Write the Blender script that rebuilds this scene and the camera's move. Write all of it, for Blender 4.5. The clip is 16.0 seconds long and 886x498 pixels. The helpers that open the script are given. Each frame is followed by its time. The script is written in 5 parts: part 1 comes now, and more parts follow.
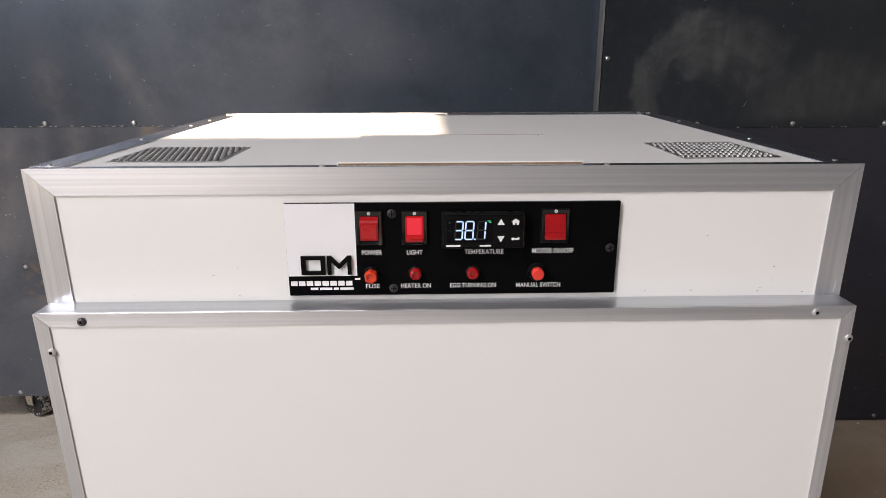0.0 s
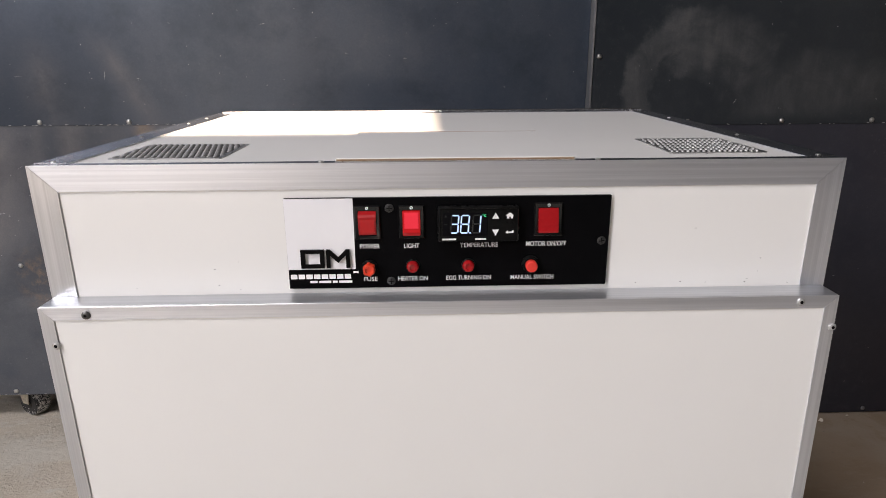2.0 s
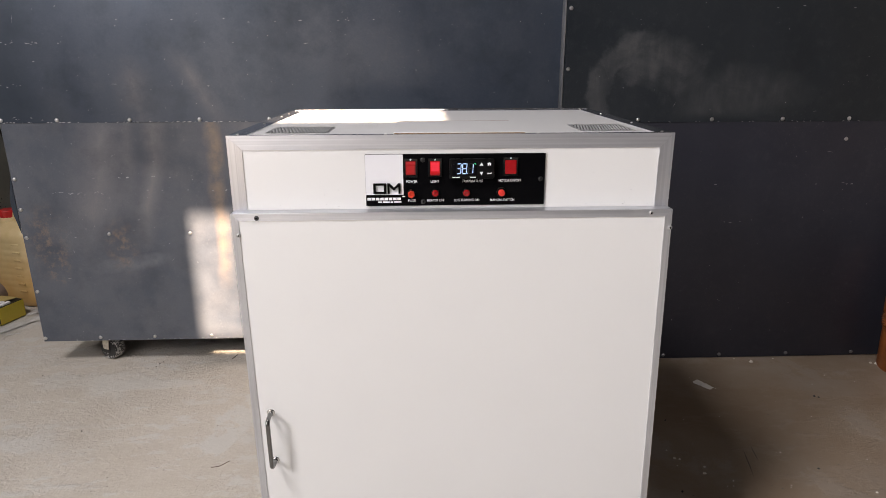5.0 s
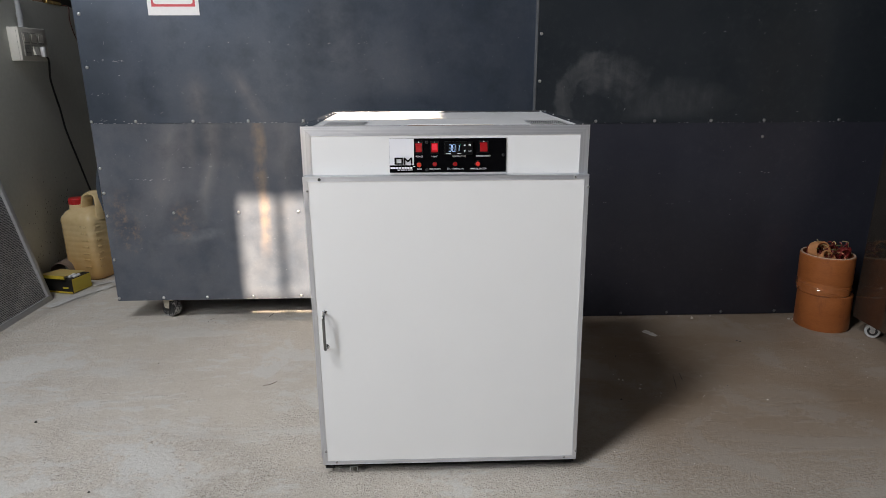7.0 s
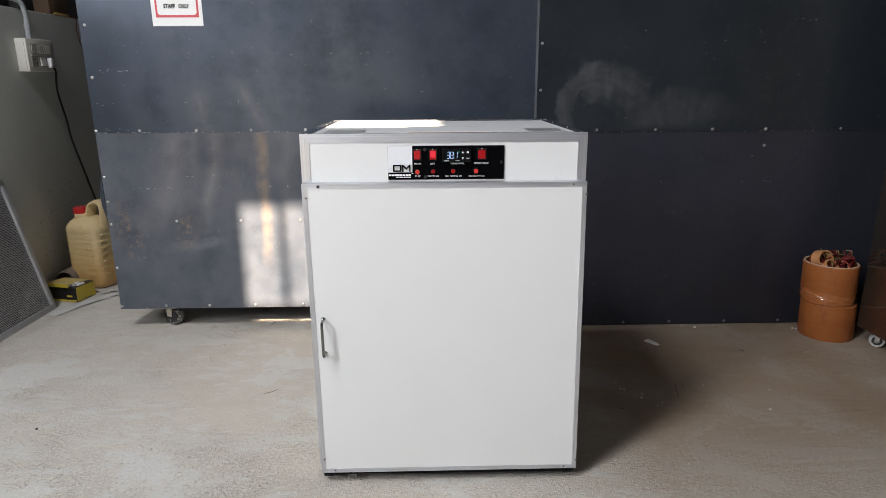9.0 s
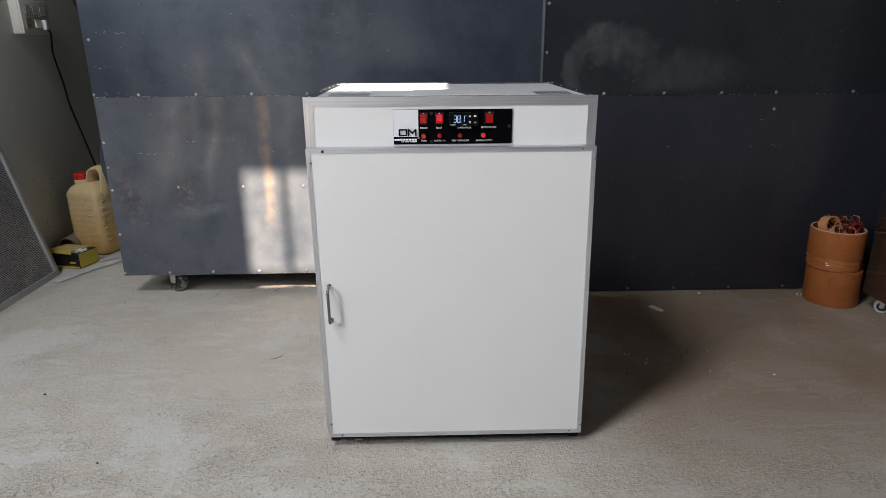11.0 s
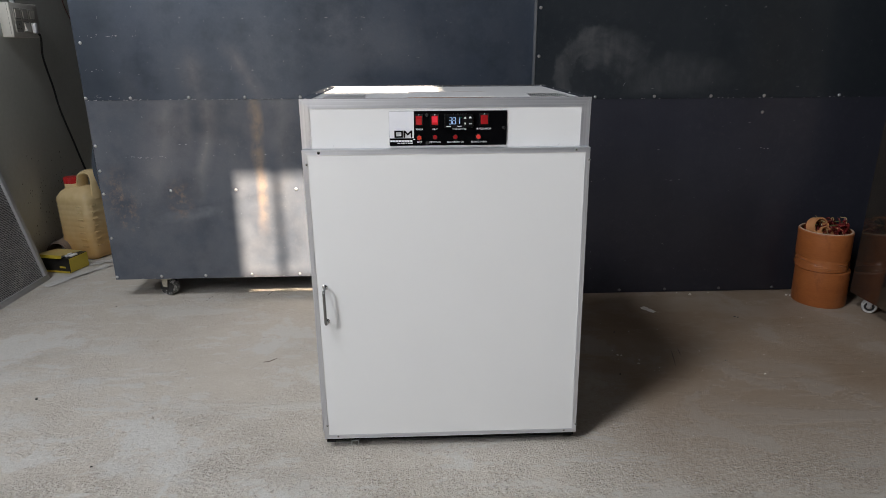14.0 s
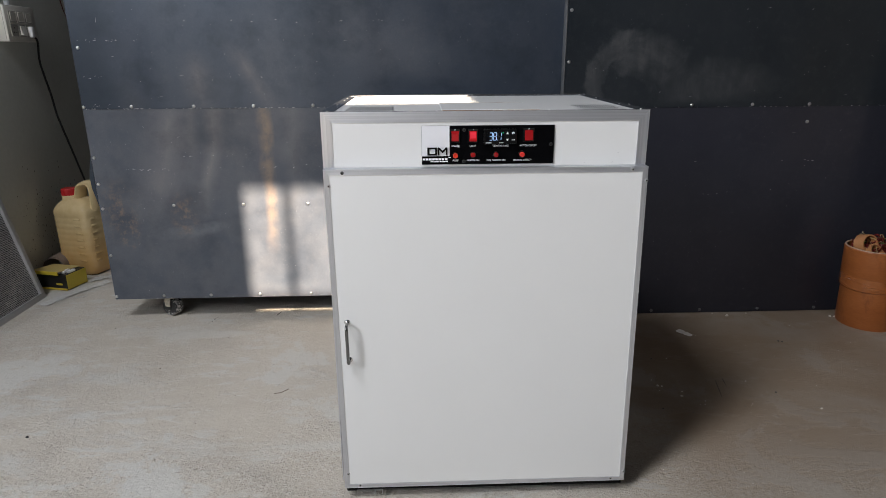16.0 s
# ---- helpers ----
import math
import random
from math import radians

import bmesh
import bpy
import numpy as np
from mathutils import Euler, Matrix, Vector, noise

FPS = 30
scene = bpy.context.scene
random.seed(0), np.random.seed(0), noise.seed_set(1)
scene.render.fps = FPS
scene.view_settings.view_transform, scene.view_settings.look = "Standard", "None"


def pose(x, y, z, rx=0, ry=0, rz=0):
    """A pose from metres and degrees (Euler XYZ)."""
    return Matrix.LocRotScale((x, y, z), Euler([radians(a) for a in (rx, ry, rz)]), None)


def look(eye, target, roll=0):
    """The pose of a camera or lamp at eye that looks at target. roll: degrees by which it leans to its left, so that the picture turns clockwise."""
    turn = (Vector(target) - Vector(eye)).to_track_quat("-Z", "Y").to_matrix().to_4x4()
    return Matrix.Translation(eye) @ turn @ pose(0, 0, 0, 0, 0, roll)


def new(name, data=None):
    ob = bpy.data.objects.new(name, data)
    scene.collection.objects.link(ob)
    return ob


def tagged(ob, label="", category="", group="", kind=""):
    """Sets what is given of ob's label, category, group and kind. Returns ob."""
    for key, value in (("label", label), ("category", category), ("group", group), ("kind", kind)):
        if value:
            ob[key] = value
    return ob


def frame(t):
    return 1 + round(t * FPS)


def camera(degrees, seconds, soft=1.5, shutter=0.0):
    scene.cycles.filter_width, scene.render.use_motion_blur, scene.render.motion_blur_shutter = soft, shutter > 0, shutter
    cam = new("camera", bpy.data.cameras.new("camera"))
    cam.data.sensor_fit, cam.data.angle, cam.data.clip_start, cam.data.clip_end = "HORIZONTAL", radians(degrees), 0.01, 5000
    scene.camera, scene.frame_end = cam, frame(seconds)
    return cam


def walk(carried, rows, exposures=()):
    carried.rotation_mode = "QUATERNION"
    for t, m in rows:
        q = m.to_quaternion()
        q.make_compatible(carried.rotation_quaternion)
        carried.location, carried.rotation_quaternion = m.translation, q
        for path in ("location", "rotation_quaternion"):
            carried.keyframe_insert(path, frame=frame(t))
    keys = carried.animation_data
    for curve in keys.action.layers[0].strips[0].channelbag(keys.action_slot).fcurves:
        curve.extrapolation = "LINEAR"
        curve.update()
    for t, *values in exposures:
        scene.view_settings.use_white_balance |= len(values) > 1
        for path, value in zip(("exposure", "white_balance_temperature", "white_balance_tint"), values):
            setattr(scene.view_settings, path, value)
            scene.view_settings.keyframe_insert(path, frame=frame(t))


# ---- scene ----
cam = camera(70.9, 16.0, soft=0.25)
PATH = [
    (0, (-0.007, 0.029, 1.111), (0.029, 1.941, 0.526), -0.2),
    (0.5, (-0.015, 0.026, 1.11), (0.028, 1.938, 0.525), -0.4),
    (1, (-0.016, 0.014, 1.112), (0.032, 1.925, 0.524), -0.3),
    (1.5, (-0.013, 0.007, 1.115), (0.041, 1.918, 0.527), -0.4),
    (2, (-0.01, 0.013, 1.111), (0.047, 1.923, 0.521), -0.3),
    (2.5, (-0.01, 0.014, 1.111), (0.049, 1.924, 0.521), -0.2),
    (3, (-0.012, 0.009, 1.109), (0.046, 1.919, 0.519), -0.3),
    (3.5, (-0.015, -0.006, 1.116), (0.042, 1.904, 0.525), -0.2),
    (4, (-0.008, -0.068, 1.114), (0.048, 1.842, 0.525), -0.3),
    (4.5, (-0.017, -0.212, 1.138), (0.046, 1.699, 0.551), -0.1),
    (5, (-0.045, -0.469, 1.135), (0.02, 1.445, 0.559), -0.2),
    (5.2, (-0.054, -0.558, 1.127), (0.013, 1.357, 0.556), -0.3),
    (7.3, (-0.058, -1.066, 1.158), (0.007, 0.857, 0.611), -0.2),
    (7.5, (-0.062, -1.066, 1.158), (0.001, 0.858, 0.615), -0.3),
    (8, (-0.048, -1.054, 1.154), (0.013, 0.873, 0.621), -0.2),
    (8.5, (-0.04, -1.062, 1.158), (0.011, 0.867, 0.633), -0.2),
    (9, (-0.037, -1.059, 1.147), (0.01, 0.872, 0.629), -0.3),
    (9.2, (-0.034, -1.054, 1.146), (0.005, 0.878, 0.632), -0.4),
    (11.5, (-0.054, -1.041, 1.138), (-0.007, 0.854, 0.501), -0.4),
    (12, (-0.053, -1.046, 1.126), (0.0, 0.852, 0.496), -0.4),
    (12.5, (-0.051, -1.043, 1.123), (0.006, 0.857, 0.503), -0.3),
    (13, (-0.057, -1.05, 1.131), (0.005, 0.852, 0.517), -0.4),
    (13.5, (-0.054, -1.055, 1.137), (0.014, 0.848, 0.526), -0.3),
    (14, (-0.068, -1.054, 1.134), (0.008, 0.851, 0.527), -0.3),
    (14.5, (-0.086, -1.008, 1.125), (-0.007, 0.898, 0.524), -0.3),
    (15, (-0.114, -0.946, 1.125), (-0.036, 0.961, 0.527), -0.1),
    (15.5, (-0.147, -0.878, 1.127), (-0.071, 1.027, 0.524), 1.1),
    (16, (-0.146, -0.855, 1.142), (-0.075, 1.052, 0.545), -0.3),
]
walk(cam, [(t, look(eye, target, roll)) for t, eye, target, roll in PATH],
     [(0, 2.79, 6850, 17), (3.8, 2.74, 6850, 18), (4.6, 2.88, 6850, 18), (5.2, 2.86, 6800, 17), (7.3, 2.62, 6340, 12), (9.0, 2.86, 6340, 12), (9.2, 2.86, 6340, 12), (11.4, 2.53, 6310, 12), (14.5, 2.53, 6310, 12), (16, 2.58, 6310, 12)])
# world, sun, large lights and exposure
world = bpy.data.worlds.new("world")
scene.world = world
world.use_nodes = True
wn = world.node_tree.nodes
sky = wn.new("ShaderNodeTexSky")
sky.sky_type = "NISHITA"
sky.sun_disc = False
sky.sun_elevation, sky.sun_rotation = radians(43.7), radians(180)
world.node_tree.links.new(sky.outputs["Color"], wn["Background"].inputs["Color"])
wn["Background"].inputs["Strength"].default_value = 0.0175

sun = new("sun", bpy.data.lights.new("sun", "SUN"))
sun.data.energy, sun.data.angle, sun.data.color = 5.0, radians(0.6), (1.0, 0.82, 0.62)
sun.matrix_world = look((0, -20, 19.11), (0, 0, 0))

# Added area lamp placed to throw the cabinet's shadow; its roof panel is unseen.
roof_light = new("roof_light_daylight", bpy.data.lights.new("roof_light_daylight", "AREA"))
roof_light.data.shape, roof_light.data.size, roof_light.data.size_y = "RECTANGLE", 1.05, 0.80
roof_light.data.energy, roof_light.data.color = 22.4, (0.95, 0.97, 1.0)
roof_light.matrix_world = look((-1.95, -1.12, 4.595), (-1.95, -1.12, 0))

# Added fill lamp in an unseen side opening, lighting from the front left.
side_light = new("side_window_daylight", bpy.data.lights.new("side_window_daylight", "AREA"))
side_light.data.shape, side_light.data.size, side_light.data.size_y = "RECTANGLE", 1.3, 1.6
side_light.data.energy, side_light.data.color = 36.4, (0.95, 0.97, 1.0)
side_light.matrix_world = look((-3.77, -2.75, 3.3), (0, -2.75, 3.3))


# ---- materials ----
def nodes_of(name):
    m = bpy.data.materials.new(name)
    m.use_nodes = True
    t = m.node_tree
    return m, t, t.nodes["Principled BSDF"]


def coords(t, scale=(1, 1, 1), kind="Object"):
    tc, mp = t.nodes.new("ShaderNodeTexCoord"), t.nodes.new("ShaderNodeMapping")
    mp.inputs["Scale"].default_value = scale
    t.links.new(tc.outputs[kind], mp.inputs["Vector"])
    return mp.outputs["Vector"]


def world_place(t):
    return t.nodes.new("ShaderNodeNewGeometry").outputs["Position"]


def noise_tex(t, vec, scale, detail=4.0, rough=0.55, distort=0.0):
    n = t.nodes.new("ShaderNodeTexNoise")
    n.inputs["Scale"].default_value, n.inputs["Detail"].default_value = scale, detail
    n.inputs["Roughness"].default_value, n.inputs["Distortion"].default_value = rough, distort
    t.links.new(vec, n.inputs["Vector"])
    return n.outputs["Fac"]


def ramp(t, fac, a, b, lo=0.0, hi=1.0):
    r = t.nodes.new("ShaderNodeMapRange")
    r.inputs["From Min"].default_value, r.inputs["From Max"].default_value = a, b
    r.inputs["To Min"].default_value, r.inputs["To Max"].default_value = lo, hi
    t.links.new(fac, r.inputs["Value"])
    return r.outputs["Result"]


def mix(t, fac, a, b):
    n = t.nodes.new("ShaderNodeMix")
    n.data_type = "RGBA"
    for sock, v in ((n.inputs[0], fac), (n.inputs[6], a), (n.inputs[7], b)):
        if isinstance(v, (tuple, list)):
            sock.default_value = (*v, 1)
        elif isinstance(v, (int, float)):
            sock.default_value = v
        else:
            t.links.new(v, sock)
    return n.outputs[2]


def math_node(t, op, a, b=0.0, c=0.0):
    n = t.nodes.new("ShaderNodeMath")
    n.operation = op
    for sock, v in zip(n.inputs, (a, b, c)):
        if isinstance(v, (int, float)):
            sock.default_value = v
        else:
            t.links.new(v, sock)
    return n.outputs[0]


def split(t, vec):
    n = t.nodes.new("ShaderNodeSeparateXYZ")
    t.links.new(vec, n.inputs[0])
    return n.outputs


def bump(t, p, fac, strength, dist):
    n = t.nodes.new("ShaderNodeBump")
    n.inputs["Strength"].default_value, n.inputs["Distance"].default_value = strength, dist
    t.links.new(fac, n.inputs["Height"])
    if p.inputs["Normal"].is_linked:
        t.links.new(p.inputs["Normal"].links[0].from_socket, n.inputs["Normal"])
    t.links.new(n.outputs["Normal"], p.inputs["Normal"])


def surface(name, c1, c2, big=3.0, fine=60.0, rough=(0.4, 0.6), metal=0.0, relief=0.0, stretch=(1, 1, 1), coat=0.0):
    """A surface that varies at two scales in colour, gloss and relief."""
    m, t, p = nodes_of(name)
    v = coords(t, stretch)
    a, b = noise_tex(t, v, big), noise_tex(t, v, fine, 3.0)
    f = math_node(t, "ADD", math_node(t, "MULTIPLY", a, 0.6), math_node(t, "MULTIPLY", b, 0.4))
    t.links.new(mix(t, ramp(t, f, 0.3, 0.7), c1, c2), p.inputs["Base Color"])
    t.links.new(ramp(t, f, 0.3, 0.7, *rough), p.inputs["Roughness"])
    p.inputs["Metallic"].default_value, p.inputs["Coat Weight"].default_value = metal, coat
    if relief:
        bump(t, p, b, 0.5, relief)
    return m


def glow(name, colour, strength, base=None):
    m, t, p = nodes_of(name)
    p.inputs["Base Color"].default_value = (*(base or colour), 1)
    p.inputs["Emission Color"].default_value, p.inputs["Emission Strength"].default_value = (*colour, 1), strength
    p.inputs["Roughness"].default_value = 0.14
    return m


M = {}
M["laminate"] = surface("white_laminate", (0.80, 0.796, 0.774), (0.825, 0.821, 0.80), 0.8, 9.0, (0.25, 0.27))
M["hatch_edge"] = surface("brown_board_edge", (0.20, 0.12, 0.06), (0.30, 0.19, 0.10), 20, 200, (0.6, 0.8))
for axis, s, across in (("x", (1.5, 260, 260), (0, 0, 1)), ("y", (260, 1.5, 260), (0, 0, 1)), ("z", (260, 260, 1.5), (1, 0, 0))):
    M["alu_" + axis] = surface("extruded_aluminium_" + axis, (0.60, 0.612, 0.645), (0.88, 0.892, 0.93), 0.25, 2.2, (0.28, 0.38) if axis == "z" else (0.36, 0.48), 0.86, 0.00008, s)
    # the drawn grain spreads highlights across the bar
    at_ = M["alu_" + axis].node_tree
    grain_way = at_.nodes.new("ShaderNodeCombineXYZ")
    for k in range(3):
        grain_way.inputs[k].default_value = across[k]
    at_.links.new(grain_way.outputs[0], at_.nodes["Principled BSDF"].inputs["Tangent"])
    at_.nodes["Principled BSDF"].inputs["Anisotropic"].default_value = 0.8 if axis == "z" else 0.3
for axis, s in (("x", (1.5, 260, 260)), ("y", (260, 1.5, 260))):
    M["flange_" + axis] = surface("smooth_aluminium_flange_" + axis, (0.58, 0.60, 0.64), (0.70, 0.72, 0.76), 0.25, 1.0, (0.20, 0.28), 1.0, 0.00005, s)
M["ledge"] = surface("satin_aluminium_ledge", (0.46, 0.475, 0.50), (0.66, 0.675, 0.70), 0.25, 1.0, (0.30, 0.40), 0.85, 0.00005, (1.5, 260, 260))
M["steel_bolt"] = surface("zinc_steel", (0.55, 0.55, 0.55), (0.72, 0.71, 0.69), 40, 300, (0.25, 0.4), 1.0)
M["vent_metal"] = surface("pressed_vent_metal", (0.42, 0.42, 0.42), (0.58, 0.58, 0.57), 40, 300, (0.25, 0.4), 0.5)
M["dark_bolt"] = surface("blackened_screw", (0.06, 0.06, 0.06), (0.11, 0.11, 0.11), 80, 300, (0.35, 0.5), 0.6)
M["black_screw"] = surface("black_zinc_screw", (0.022, 0.022, 0.022), (0.04, 0.04, 0.04), 80, 300, (0.3, 0.45), 0.3)
M["chrome"] = surface("polished_chrome", (0.75, 0.75, 0.76), (0.82, 0.82, 0.83), 10, 80, (0.06, 0.12), 1.0)
M["handle_metal"] = surface("dulled_chrome", (0.19, 0.19, 0.19), (0.28, 0.28, 0.28), 10, 80, (0.12, 0.2), 1.0)
M["acrylic_black"] = surface("black_acrylic", (0.002, 0.002, 0.0025), (0.004, 0.004, 0.0045), 6, 60, (0.05, 0.09))
M["acrylic_white"] = surface("white_acrylic", (0.82, 0.82, 0.84), (0.85, 0.85, 0.87), 6, 60, (0.12, 0.16))
M["print_white"] = surface("white_print", (0.88, 0.88, 0.88), (0.92, 0.92, 0.92), 50, 500, (0.4, 0.5))
M["print_black"] = surface("black_lettering", (0.003, 0.003, 0.003), (0.005, 0.005, 0.005), 50, 500, (0.3, 0.4))
M["acrylic_black"].node_tree.nodes["Principled BSDF"].inputs["Specular IOR Level"].default_value = 0.03
M["plastic_black"] = surface("black_plastic", (0.005, 0.005, 0.005), (0.009, 0.009, 0.009), 40, 400, (0.22, 0.35), relief=0.00003)
M["bezel"] = surface("black_switch_bezel", (0.004, 0.004, 0.004), (0.008, 0.008, 0.008), 40, 400, (0.14, 0.22))
M["bezel"].node_tree.nodes["Principled BSDF"].inputs["Specular IOR Level"].default_value = 0.55
M["screen_black"] = surface("display_window", (0.003, 0.003, 0.004), (0.005, 0.005, 0.006), 6, 60, (0.06, 0.1))
for k in ("plastic_black", "screen_black", "print_black"):
    M[k].node_tree.nodes["Principled BSDF"].inputs["Specular IOR Level"].default_value = 0.05
M["ghost"] = surface("unlit_segment", (0.016, 0.018, 0.018), (0.020, 0.022, 0.022), 20, 200, (0.2, 0.3))
M["digit"] = glow("lit_segment", (0.46, 0.66, 1.0), 0.088)
M["green"] = glow("green_segment", (0.03, 0.7, 0.28), 0.091)
M["red_lit"] = glow("lit_red_lens", (0.95, 0.06, 0.09), 0.042, (0.62, 0.025, 0.04))
M["red_dim"] = glow("faint_red_lens", (0.8, 0.01, 0.01), 0.010, (0.46, 0.012, 0.014))
M["neon"] = glow("neon_bead", (1.0, 0.25, 0.2), 0.10)
M["red_off"] = surface("red_lens", (0.30, 0.008, 0.010), (0.38, 0.012, 0.014), 40, 300, (0.07, 0.12))
M["red_button"] = surface("orange_red_plastic", (0.76, 0.040, 0.028), (0.84, 0.06, 0.042), 60, 400, (0.3, 0.4))
M["fuse_cap"] = surface("orange_fuse_plastic", (0.66, 0.042, 0.016), (0.76, 0.07, 0.028), 60, 400, (0.25, 0.4))
M["rubber"] = surface("black_rubber", (0.010, 0.010, 0.010), (0.025, 0.024, 0.022), 30, 200, (0.6, 0.8))
M["card"] = surface("brown_tube_card", (0.265, 0.076, 0.017), (0.39, 0.128, 0.034), 5, 60, (0.35, 0.5), relief=0.0003, stretch=(1, 1, 3))
M["card_edge"] = surface("pale_card_edge", (0.42, 0.28, 0.18), (0.55, 0.38, 0.26), 30, 200, (0.6, 0.8))
ct_ = M["card"].node_tree
cp = ct_.nodes["Principled BSDF"]
smudge = ramp(ct_, noise_tex(ct_, coords(ct_, (1, 1, 0.45)), 22, 6, 0.7), 0.56, 0.68, 0.0, 0.55)
ct_.links.new(mix(ct_, smudge, cp.inputs["Base Color"].links[0].from_socket, (0.16, 0.045, 0.014)), cp.inputs["Base Color"])
M["old_tube"] = surface("dusty_tube_card", (0.16, 0.12, 0.095), (0.27, 0.21, 0.17), 15, 120, (0.6, 0.8))
M["core"] = surface("tape_core_card", (0.44, 0.19, 0.070), (0.55, 0.26, 0.11), 15, 120, (0.5, 0.7))
M["film"] = surface("clear_stretch_film", (0.27, 0.080, 0.020), (0.41, 0.140, 0.042), 9, 60, (0.06, 0.14), relief=0.0003, coat=1.0)
M["red_wire"] = surface("dark_red_wire", (0.10, 0.008, 0.008), (0.20, 0.02, 0.015), 60, 300, (0.35, 0.5))
M["green_wire"] = surface("green_wire", (0.07, 0.10, 0.03), (0.13, 0.16, 0.05), 60, 300, (0.4, 0.5))
M["straw_wire"] = surface("straw_wire", (0.36, 0.28, 0.12), (0.45, 0.36, 0.16), 60, 300, (0.4, 0.5))
M["jug"] = surface("yellowed_plastic", (0.63, 0.475, 0.24), (0.77, 0.62, 0.36), 4, 30, (0.18, 0.28), relief=0.0006, coat=0.3)
jt = M["jug"].node_tree
jp = jt.nodes["Principled BSDF"]
jx, jy, jz = split(jt, coords(jt))
fill = ramp(jt, math_node(jt, "ADD", jz, ramp(jt, noise_tex(jt, coords(jt), 12), 0.3, 0.7, -0.03, 0.03)), 0.30, 0.06, 0.0, 0.85)
jt.links.new(mix(jt, fill, jp.inputs["Base Color"].links[0].from_socket, (0.58, 0.33, 0.10)), jp.inputs["Base Color"])
M["red_cap"] = surface("red_plastic_cap", (0.45, 0.012, 0.015), (0.55, 0.02, 0.02), 30, 200, (0.3, 0.45))
M["yellow_card"] = surface("yellow_card", (0.55, 0.42, 0.03), (0.65, 0.50, 0.06), 12, 90, (0.4, 0.55))
M["tan_card"] = surface("tan_card", (0.46, 0.35, 0.12), (0.58, 0.45, 0.18), 12, 90, (0.5, 0.6))
M["black_card"] = surface("black_card", (0.010, 0.010, 0.010), (0.022, 0.020, 0.018), 12, 90, (0.35, 0.5))
M["white_paper"] = surface("white_paper", (0.80, 0.79, 0.77), (0.88, 0.87, 0.85), 12, 90, (0.7, 0.85), relief=0.0005)
M["dirty_foam"] = surface("dirty_packing_foam", (0.40, 0.38, 0.345), (0.72, 0.71, 0.68), 28, 160, (0.7, 0.85), relief=0.002)
M["scrap_paper"] = surface("dusty_paper", (0.66, 0.62, 0.56), (0.80, 0.77, 0.72), 25, 120, (0.7, 0.85), relief=0.0005)
M["sign_red"] = surface("red_sign_print", (0.55, 0.05, 0.06), (0.62, 0.08, 0.09), 12, 90, (0.4, 0.5))
M["pvc"] = surface("grey_white_pvc", (0.36, 0.38, 0.40), (0.48, 0.50, 0.51), 12, 90, (0.35, 0.5))
M["module_grey"] = surface("dusty_switch_module", (0.40, 0.39, 0.35), (0.52, 0.51, 0.46), 20, 120, (0.4, 0.55))
M["switch_box"] = surface("ivory_plastic", (0.72, 0.70, 0.63), (0.82, 0.80, 0.73), 10, 90, (0.35, 0.5))
M["cord"] = surface("black_cord", (0.010, 0.010, 0.010), (0.02, 0.02, 0.02), 30, 200, (0.4, 0.6))
M["red_brown_cord"] = surface("red_brown_cord", (0.07, 0.02, 0.015), (0.10, 0.03, 0.02), 30, 200, (0.5, 0.7))
M["wood_dark"] = surface("old_wood", (0.06, 0.035, 0.02), (0.14, 0.085, 0.05), 3, 40, (0.6, 0.8), relief=0.001, stretch=(1, 8, 8))
M["cloth_dark"] = surface("dark_sheeting", (0.015, 0.014, 0.014), (0.04, 0.035, 0.03), 4, 40, (0.6, 0.8), relief=0.002)
M["caster_white"] = surface("dirty_white_wheel", (0.30, 0.295, 0.28), (0.55, 0.54, 0.51), 25, 120, (0.4, 0.6), relief=0.0005)
M["caster_dirty"] = surface("spattered_black_wheel", (0.014, 0.014, 0.014), (0.05, 0.05, 0.05), 45, 120, (0.5, 0.7), relief=0.0008)
mt = M["caster_dirty"].node_tree
spat = ramp(mt, noise_tex(mt, coords(mt), 120, 6, 0.75), 0.475, 0.53)
mp = mt.nodes["Principled BSDF"]
mt.links.new(mix(mt, spat, (0.018, 0.018, 0.018), (0.55, 0.54, 0.51)), mp.inputs["Base Color"])
M["caster_chalk"] = surface("chalky_wheel_rim", (0.04, 0.04, 0.04), (0.60, 0.59, 0.56), 40, 120, (0.5, 0.7), relief=0.0006)
mt = M["caster_chalk"].node_tree
cx, cy, cz = split(mt, coords(mt))
worn = ramp(mt, math_node(mt, "ADD", cz, ramp(mt, noise_tex(mt, coords(mt), 90, 4, 0.7), 0.3, 0.7, -0.035, 0.035)), 0.012, -0.004)
mt.links.new(mix(mt, worn, (0.018, 0.018, 0.018), (0.60, 0.59, 0.56)), mt.nodes["Principled BSDF"].inputs["Base Color"])
M["plaster"] = surface("grey_render", (0.50, 0.508, 0.46), (0.60, 0.608, 0.555), 1.6, 45, (0.75, 0.9), relief=0.0012)
M["room_wall"] = surface("room_wall_paint", (0.085, 0.082, 0.079), (0.125, 0.121, 0.117), 1.2, 30, (0.75, 0.9), relief=0.001)
M["roof"] = surface("roof_sheet", (0.05, 0.05, 0.05), (0.08, 0.078, 0.075), 1.2, 30, (0.5, 0.7))
M["fibreglass"] = surface("fibreglass", (0.70, 0.70, 0.66), (0.78, 0.78, 0.74), 2, 40, (0.4, 0.6))
# Unseen ground, tinted blue to cool what the aluminium reflects.
M["yard"] = surface("sunlit_yard", (0.255, 0.28, 0.315), (0.325, 0.355, 0.395), 0.8, 12, (0.85, 0.95), relief=0.004)
M["frame_steel"] = surface("galvanised_frame", (0.42, 0.42, 0.42), (0.58, 0.58, 0.575), 5, 60, (0.35, 0.5), 0.45)
